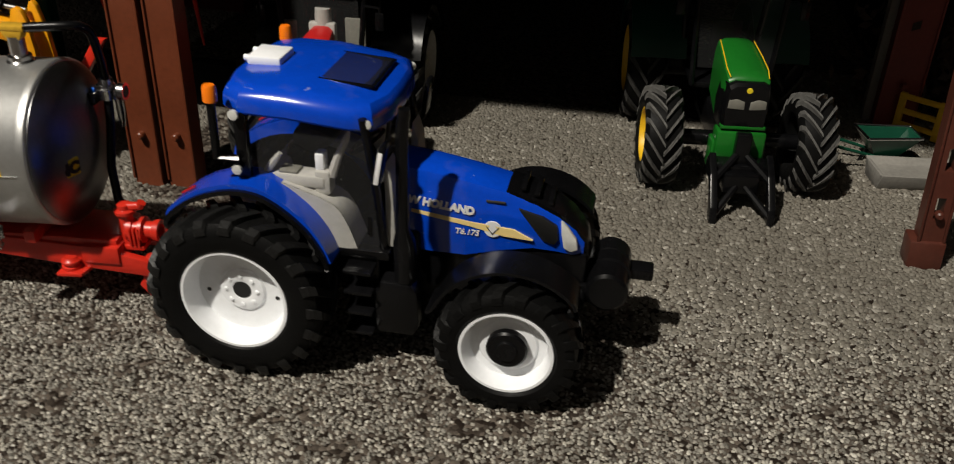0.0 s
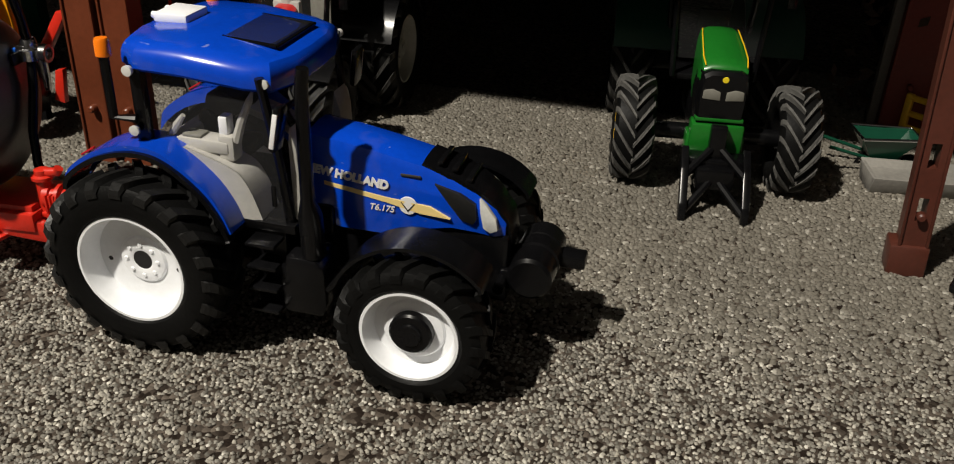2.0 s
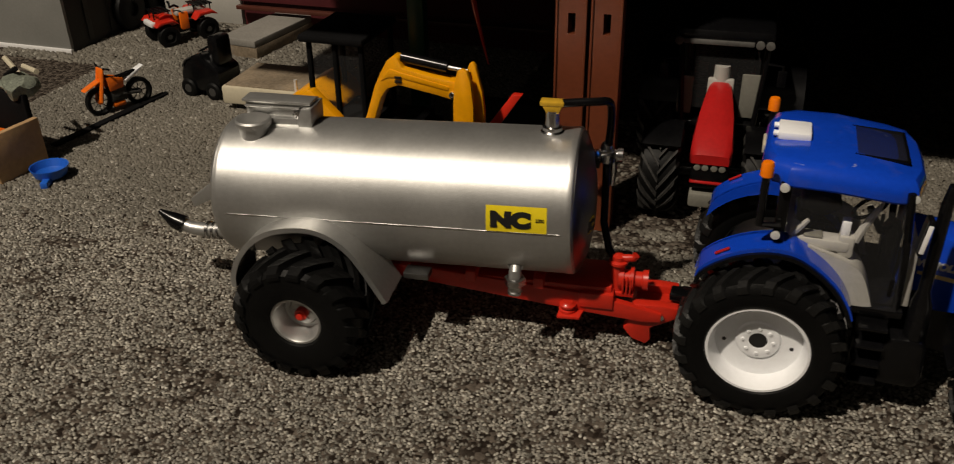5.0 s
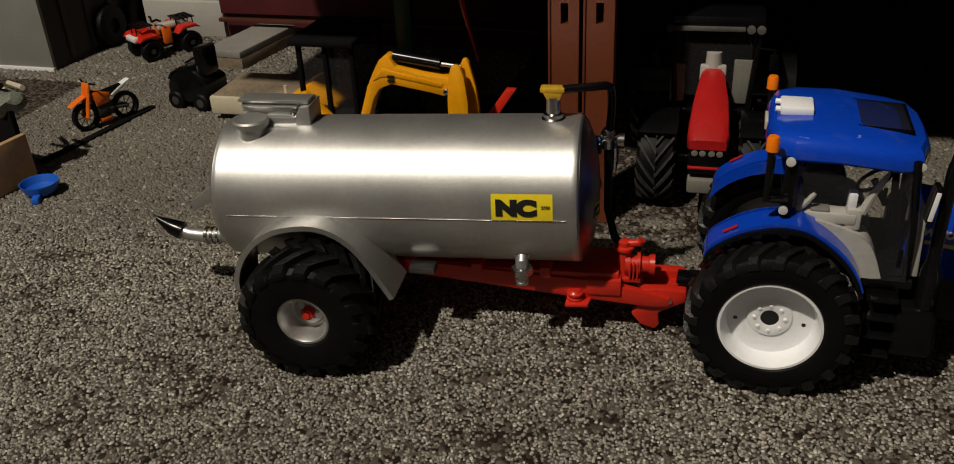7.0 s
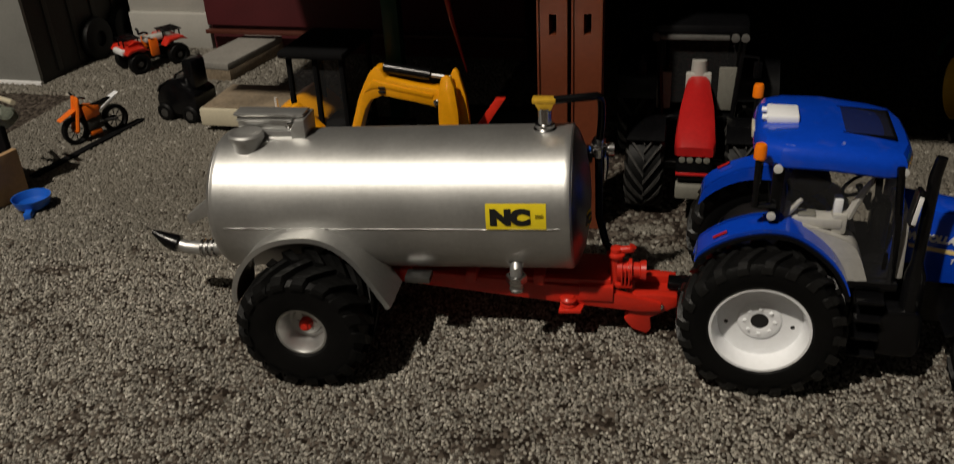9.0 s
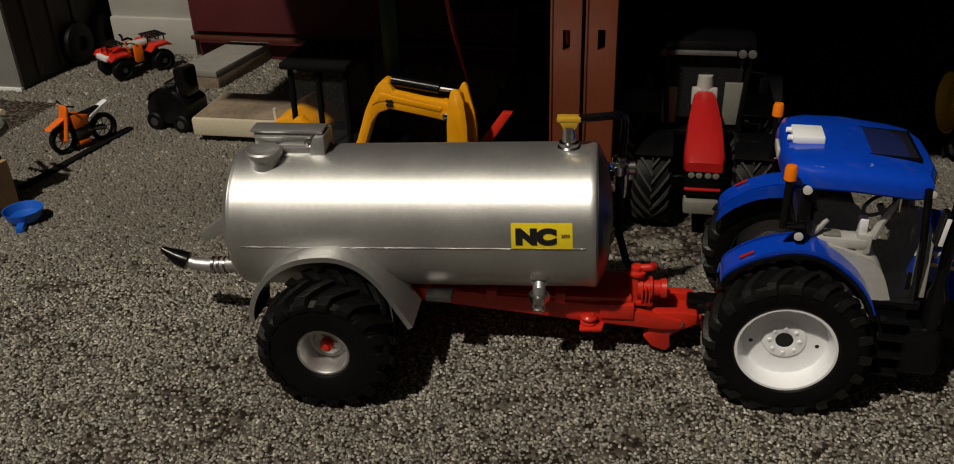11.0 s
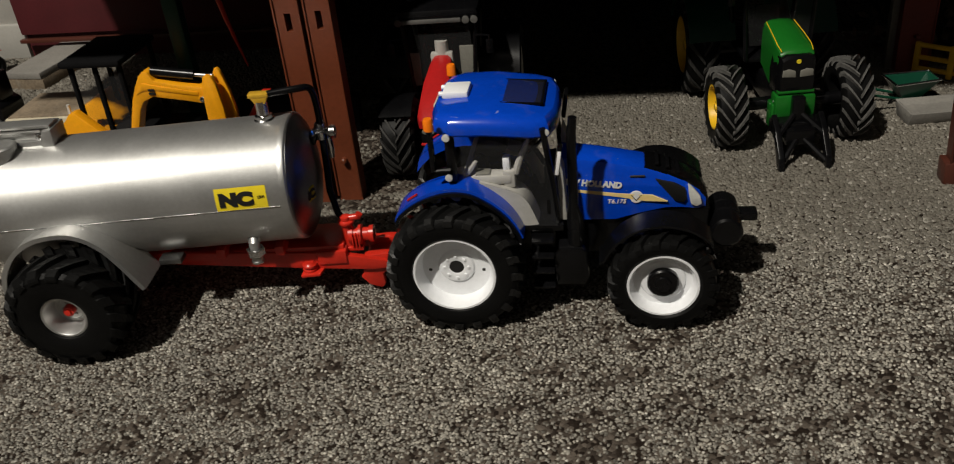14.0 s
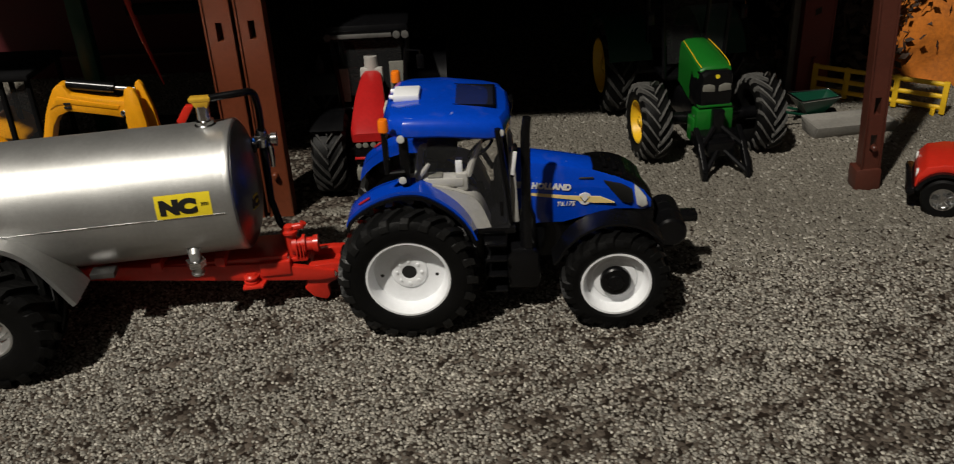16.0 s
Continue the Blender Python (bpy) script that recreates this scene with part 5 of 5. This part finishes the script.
def ride_on():
    r = thing("ride_on_mower", "black plastic toy ride-on mower beside the cream tray", "mower", (-35.4, 21.9, 0), -8)
    body = [(-1.5, 0.5), (-1.55, 1.5), (-1.2, 2.3), (-0.6, 2.75), (0.3, 2.85), (1.0, 2.3), (1.6, 2.0), (1.6, 0.5)]
    part("body", prism(body, "y", -1.1, 1.1, 0.2), BLACK, r, "black rounded body")
    part("seat", box((0.6, -0.7, 2.2), (1.5, 0.7, 4.1), 0.25), BLACK, r)
    for x in (-1.0, 1.0):
        for s in (-1, 1):
            w = along("-y" if s < 0 else "y", (x, s * 1.05, 0.6))
            part("wheel", lathe([(0, -0.3), (0.6, -0.3), (0.62, 0.1), (0.5, 0.2), (0.32, 0.22), (0.3, 0.12), (0, 0.1)], 24, m=w), RUBBER, r)
            part("hub_cap", lathe([(0, 0.12), (0.3, 0.12), (0.28, 0.2), (0, 0.22)], 16, m=w), DUSTY, r)
    part("steering_wheel", lathe([(0.4 + 0.05 * math.cos(q), 0.05 * math.sin(q)) for q in np.linspace(0, math.tau, 7)[:-1]], 18, m=Matrix.Translation((-0.2, 0, 3.0)) @ pose(0, 0, 0, 0, -30, 0), closed=True), BLACK, r)
    part("visor", tube([(-1.3, -1.12, 2.0), (-1.0, -1.12, 2.45), (-0.5, -1.12, 2.7)], 0.06, 6), DUSTY, r)
    return r


ride_on()


def quad():
    q = thing("quad_bike", "red and black toy quad bike on gravel", "quad bike", (-44.2, 31.4, 0), -122)
    for x in (-1.9, 1.7):
        for s in (-1, 1):
            w = along("-y" if s < 0 else "y", (x, s * 1.35, 0.95))
            wh = part("wheel", lathe([(0, -0.4), (0.5, -0.4), (0.8, -0.38), (0.95, -0.25), (0.97, 0.15), (0.85, 0.35), (0.55, 0.38), (0.5, 0.2), (0, 0.18)], 26, m=w), RUBBER, q, "knobbly black tyre")
            part("hub_cap", lathe([(0, 0.16), (0.3, 0.2), (0.2, 0.3), (0, 0.3)], 14, m=w), DUSTY, wh)
    part("frame", box((-1.8, -0.6, 0.8), (1.8, 0.6, 1.7), 0.2), BLACK, q)
    part("front_body", prism([(0.6, 1.6), (0.8, 2.5), (1.5, 2.7), (2.6, 2.2), (2.8, 1.7), (2.2, 1.5)], "y", -0.75, 0.75, 0.12), RED, q, "red front fairing")
    part("front_plate", box((2.3, -0.9, 1.75), (2.9, 0.9, 2.2), 0.12), PRINT, q, "white front plate")
    for s in (-1, 1):
        part("front_fender", prism([(0.7, 1.9), (1.2, 2.35), (2.4, 2.3), (2.8, 1.9), (2.2, 2.05), (1.3, 2.1)], "y", *sorted((s * 0.75, s * 1.75)), 0.08), RED, q)
        part("rear_fender", prism([(-2.9, 2.1), (-2.4, 2.55), (-1.2, 2.5), (-0.7, 1.9), (-1.3, 2.2), (-2.3, 2.25)], "y", *sorted((s * 0.6, s * 1.75)), 0.08), RED, q)
        part("leg_guard", box((-0.5, s * 0.75 - 0.15, 1.1), (0.3, s * 0.75 + 0.15, 2.6), 0.1), ORANGE, q)
        part("handlebar", tube([(0.7, 0, 3.0), (0.5, s * 0.6, 3.25), (0.4, s * 1.1, 3.2)], 0.1, 8), BLACK, q)
    part("seat", box((-2.0, -0.5, 2.2), (0.4, 0.5, 2.7), 0.18), GREY, q, "grey saddle")
    for a, b in ((-2.7, -1.2), (1.1, 2.4)):
        for k in range(5):
            part("rack_rod", tube([(a, -0.9 + 0.45 * k, 2.95), (b, -0.9 + 0.45 * k, 2.95)], 0.06, 6), BLACK, q)
        for x in (a, b):
            part("rack_rod", tube([(x, -0.95, 2.95), (x, 0.95, 2.95)], 0.07, 6), BLACK, q)
            for y in (-0.5, 0.5):
                part("rack_leg", tube([(x, y, 2.3), (x, y, 2.95)], 0.06, 6), BLACK, q)
    q.scale = (0.88, 0.88, 0.88)
    return q


quad()


def motorbike():
    b = thing("motorbike", "orange toy motocross bike on its stand", "motorbike", (-39.5, 17.7, 0), -115)
    for x, r in ((1.45, 0.95), (-1.5, 0.95)):
        wm = along("y", (x, 0, r))
        w = part("wheel", lathe([(r * 0.68, -0.12), (r * 0.78, -0.2), (r * 0.96, -0.17), (r, 0), (r * 0.96, 0.17), (r * 0.78, 0.2), (r * 0.68, 0.12)], 32, m=wm, closed=True), RUBBER, b, "knobbly black tyre")
        sp = bmesh.new()
        for k in range(8):
            a = k * math.pi / 4
            tube([(x, 0, r), (x + 0.68 * r * math.cos(a), 0, r + 0.68 * r * math.sin(a))], 0.03, 5, sp)
        part("spokes", sp, DUSTY, w)
        part("hub", lathe([(0, -0.16), (0.16, -0.16), (0.16, 0.16), (0, 0.16)], 12, m=wm), ORANGE if x > 0 else BLACK, w)
    for s in (-1, 1):
        part("fork", tube([(1.45, s * 0.24, 0.95), (0.95, s * 0.22, 2.9)], 0.14, 8), ORANGE, b, "orange front fork")
        part("swing_arm", tube([(-1.5, s * 0.22, 0.95), (-0.2, s * 0.25, 1.15)], 0.11, 8), DUSTY, b)
        part("side_panel", prism([(-0.3, 1.6), (0.7, 1.5), (0.85, 2.5), (0.2, 2.4), (-0.4, 2.2)], "y", *sorted((s * 0.2, s * 0.34)), 0.05), ORANGE, b)
        part("handlebar", tube([(0.9, 0, 2.95), (0.85, s * 0.5, 3.15), (0.75, s * 0.8, 3.15)], 0.07, 8), BLACK, b)
    part("front_fender", prism([(0.7, 2.2), (1.3, 2.35), (2.3, 1.95), (2.45, 1.85), (1.4, 2.2)], "y", -0.26, 0.26, 0.04), ORANGE, b, "orange front mudguard")
    part("number_board", prism([(1.0, 2.3), (1.15, 2.3), (1.0, 3.1), (0.85, 3.1)], "y", -0.36, 0.36, 0.05), ORANGE, b)
    part("engine", box((-0.5, -0.3, 0.7), (0.7, 0.3, 1.7), 0.12), DUSTY, b, "dark grey engine")
    part("seat", prism([(-1.6, 2.45), (0.1, 2.3), (0.7, 2.5), (0.6, 2.3), (-0.2, 2.1), (-1.5, 2.25)], "y", -0.2, 0.2, 0.05), BLACK, b)
    part("tail", prism([(-2.1, 2.65), (-1.2, 2.35), (-0.4, 1.9), (-0.7, 1.8), (-1.5, 2.2)], "y", -0.22, 0.22, 0.04), WHITE, b, "white tail mudguard")
    part("skid", box((-0.3, -0.3, 0.35), (0.6, 0.3, 0.7), 0.1), ORANGE, b)
    part("stand", tube([(-0.1, -0.3, 0.7), (-0.2, -0.75, 0.0)], 0.1, 8), ORANGE, b)
    b.scale = (0.9, 1.15, 0.95)
    return b


motorbike()


def scoop():
    s = thing("scoop", "bright blue plastic toy scoop lying on gravel", "scoop", (-36.7, 8.1, 0), 25)
    part("bowl", lathe([(0.0, 0.15), (0.5, 0.2), (0.95, 0.5), (1.15, 0.95), (1.22, 0.97), (1.2, 0.85), (1.0, 0.35), (0.5, 0.0), (0, 0.0)], 28), BLUETOY, s)
    part("handle", box((-0.25, -1.7, 0.0), (0.25, -0.6, 0.5), 0.12), BLUETOY, s)
    s.scale = (0.82, 0.82, 0.8)
    return s


scoop()


def wood_crate():
    w = thing("wooden_crate", "open pale wooden crate with crumpled scraps in it", "crate", (-38.3, 9.8, 0), -7)
    part("side_board", box((-0.35, -3.2, 0), (0, 0, 2.7), 0.06), WOOD, w, "pale wooden board")
    part("back_board", box((-4.0, -0.35, 0), (-0.35, 0.0, 4.0), 0.06), DARK, w, "black back board")
    part("front_board", box((-4.0, -3.2, 0), (-0.35, -2.85, 2.3), 0.06), WOOD, w)
    part("orange_lid", box((-4.0, -2.6, 1.4), (-1.4, -0.5, 1.9), 0.1), ORANGE, w)
    bm = bmesh.new()
    bmesh.ops.create_icosphere(bm, subdivisions=3, radius=1.0, matrix=Matrix.Translation((-1.2, 0.3, 4.2)) @ Matrix.Diagonal((1.2, 1.0, 0.6, 1)))
    for v in bm.verts:
        v.co += 0.35 * noise.noise_vector(v.co * 1.4)
    part("crumpled_paper", bm, CAMO, w, "crumpled grey-green paper", 20)
    for k, (x, y) in enumerate(((-2.6, 0.5), (-1.9, 1.2), (-3.0, 1.0))):
        part("stick", tube([(x - 0.8, y + 0.8, 4.2 + 0.4 * k), (x + 1.2, y, 5.1 - 0.3 * k)], 0.15, 8), CREAM if k else DARK, w)
    return w


wood_crate()
# dark line from crate to mower, built as a flat near-black strip
rail = thing("dark_ground_line", "thin near-black line across the gravel", "rail", (-38.9, 16.1, 0), -7.6)
part("strip", box((-0.28, -4.6, 0), (0.28, 4.6, 0.2), 0.05), DARK, rail)


# ---- right-hand yard ----
def gate():
    g = thing("field_gate", "yellow plastic field gate standing behind the trough", "gate", (24.6, 25.6, 0), math.degrees(math.atan2(-4.4, 6.33)))
    n = 7.8
    for x in (0.0, 2.0, 5.0, n):
        part("upright", box((x - 0.17, -0.14, 0.15), (x + 0.17, 0.14, 2.2), 0.05), YELLOW, g)
    for z in (0.55, 1.25, 2.02):
        part("rail", tube([(0, 0, z), (n, 0, z)], 0.15, 10), YELLOW, g)
    for x in (0.4, n - 0.5):
        part("foot", box((x - 0.15, -0.3, 0), (x + 0.15, 0.3, 0.5), 0.05), YELLOW, g)
    return g


gate()


def trough():
    t = thing("feed_trough", "grey toy feed trough lying on gravel", "trough", (22.35, 18.3, 0), 8)
    sec = [(0.0, 0.0), (1.5, 0.0), (1.9, 0.85), (1.75, 0.85), (1.4, 0.62), (0.1, 0.62), (-0.25, 0.85), (-0.4, 0.85)]
    part("tray", prism(sec, "x", 0, 5.0, 0.03), STONE, t)
    for x in (0, 4.85):
        part("end_board", prism([(0.02, 0.02), (1.48, 0.02), (1.85, 0.8), (-0.35, 0.8)], "x", x, x + 0.15, 0.02), STONE, t)
    return t


trough()


def wheelbarrow():
    w = thing("wheelbarrow", "dark green toy wheelbarrow on gravel", "wheelbarrow", (23.1, 21.0, 0), 12)
    rings = []
    for z, x0, x1, y in ((0.75, -0.7, 0.5, 0.5), (1.75, -1.35, 1.25, 0.9)):
        rings.append([Vector(p) for p in ((x0, -y, z), (x1, -y * 0.8, z), (x1, y * 0.8, z), (x0, y, z))])
    for z, x0, x1, y in ((1.72, -1.25, 1.15, 0.82), (0.85, -0.62, 0.42, 0.44)):
        rings.append([Vector(p) for p in ((x0, -y, z), (x1, -y * 0.8, z), (x1, y * 0.8, z), (x0, y, z))])
    part("tub", loft(rings), DKGREEN, w, "glossy green tub")
    part("rim", tube([(-1.35, -0.9, 1.76), (1.25, -0.72, 1.76), (1.25, 0.72, 1.76), (-1.35, 0.9, 1.76), (-1.35, -0.9, 1.76)], 0.07, 8), CHROME, w)
    part("wheel", lathe([(0, -0.14), (0.36, -0.14), (0.42, 0), (0.36, 0.14), (0, 0.14)], 20, m=along("y", (1.2, 0, 0.42))), RUBBER, w)
    for s in (-1, 1):
        part("handle", tube([(1.2, s * 0.2, 0.42), (-0.6, s * 0.5, 0.7), (-2.6, s * 0.65, 1.25)], 0.08, 8), DKGREEN, w)
        part("leg", tube([(-0.6, s * 0.5, 0.75), (-0.9, s * 0.55, 0.0)], 0.08, 8), BLACK, w)
    return w


wheelbarrow()


def pickup():
    p = thing("pickup", "red toy off-road pickup with chrome wheels on gravel", "car", (25.8, 9.75, 0), 157)
    body = [(-7.0, 1.2), (-7.0, 2.7), (-2.0, 2.75), (-1.2, 2.85), (0.2, 2.7), (0.95, 2.5), (1.3, 2.0), (1.35, 1.5), (1.3, 1.3)]
    arch = [(x, z) for x, z in arc(0, 1.0, 1.25, 10, 170, 10)]
    part("body", prism(body + arch + [(-1.4, 1.1)], "y", -1.6, 1.6, 0.12), RED, p, "glossy red body")
    part("cabin", prism([(-5.5, 2.7), (-5.2, 4.3), (-2.6, 4.3), (-1.6, 2.8)], "y", -1.45, 1.45, 0.15), RED, p)
    part("windscreen", prism([(-2.45, 4.15), (-2.35, 4.15), (-1.45, 2.95), (-1.55, 2.95)], "y", -1.3, 1.3, 0.0), SMOKE, p)
    part("bumper", box((1.25, -1.75, 1.0), (1.7, 1.75, 1.4), 0.14), BLACK, p, "black bull bar")
    for s in (-1, 1):
        ar = bmesh.new()
        shell(arc(0, 1.0, 1.35, 165, 15, 14), *sorted((s * 1.3, s * 1.85)), 0.18, ar)
        part("wheel_arch", ar, BLACK, p, "black plastic wheel arch")
        part("headlight", lathe([(0, 0), (0.25, 0), (0.22, 0.1), (0, 0.12)], 14, m=along("x", (1.25, s * 1.1, 1.95))), LENS, p)
        for x in (0.0, -5.0):
            m = along("-y" if s < 0 else "y", (x, s * 1.5, 0.98))
            w = part("wheel", lathe([(0.5, -0.4), (0.9, -0.4), (1.0, -0.25), (1.0, 0.2), (0.9, 0.32), (0.58, 0.3), (0.52, 0.2)], 36, m=m), RUBBER, p, "chunky black tyre")
            rm = lathe([(0.6, 0.2), (0.6, 0.3), (0.52, 0.3), (0.48, 0.1), (0, 0.06)], 28, m=m)
            for k in range(5):
                a = math.tau * k / 5
                tube([m @ Vector((0.12 * math.cos(a), 0.12 * math.sin(a), 0.2)), m @ Vector((0.53 * math.cos(a), 0.53 * math.sin(a), 0.24))], 0.08, 6, rm)
            lathe([(0.2, 0.1), (0.2, 0.26), (0, 0.28)], 14, rm, m)
            part("rim", rm, CHROME, w, "chrome five spoke rim")
    return p


pickup()


def heap():
    bm = bmesh.new()
    bmesh.ops.create_icosphere(bm, subdivisions=5, radius=1.0, matrix=Matrix.Translation((36.8, 30.6, 0)) @ Matrix.Diagonal((7.0, 4.5, 8.0, 1)))
    for v in bm.verts:
        v.co += 0.9 * noise.noise_vector(v.co * 0.28) + 0.25 * noise.noise_vector(v.co * 1.3)
        v.co.z = max(v.co.z, 0.0)
    return tagged(part("straw_heap", bm, HAY, smooth=60), "orange heap of loose straw-like stuff behind the gate", "heap")


heap()


def bushes():
    t = thing("dry_shrub", "dark dry shrub with pale tips behind the gate", "shrub", (27.9, 28.6, 0))
    rng = random.Random(7)
    st = bmesh.new()
    for k in range(9):
        a = k * 0.7
        tube([(0.5 * math.cos(a), 0.4 * math.sin(a), 0), (1.4 * math.cos(a), 0.8 * math.sin(a), 2.5), (2.6 * math.cos(a), 1.2 * math.sin(a), 5.5)], [0.16, 0.1, 0.04], 6, st)
    part("stem", st, BARK, t)
    lf = bmesh.new()
    for k in range(1500):
        c = Vector((rng.gauss(0, 2.2), rng.gauss(0, 0.9), rng.uniform(0.5, 9.0)))
        d = Vector((rng.gauss(0, 1), rng.gauss(0, 1), rng.gauss(0, 1))).normalized()
        e = d.orthogonal().normalized() * 0.22
        lf.faces.new([lf.verts.new(c + q) for q in (-d * 0.4, e, d * 0.45, -e)])
    tagged(part("leaves", lf, BARK, t, "brown dry leaves"), kind="stuff")
    return t


bushes()
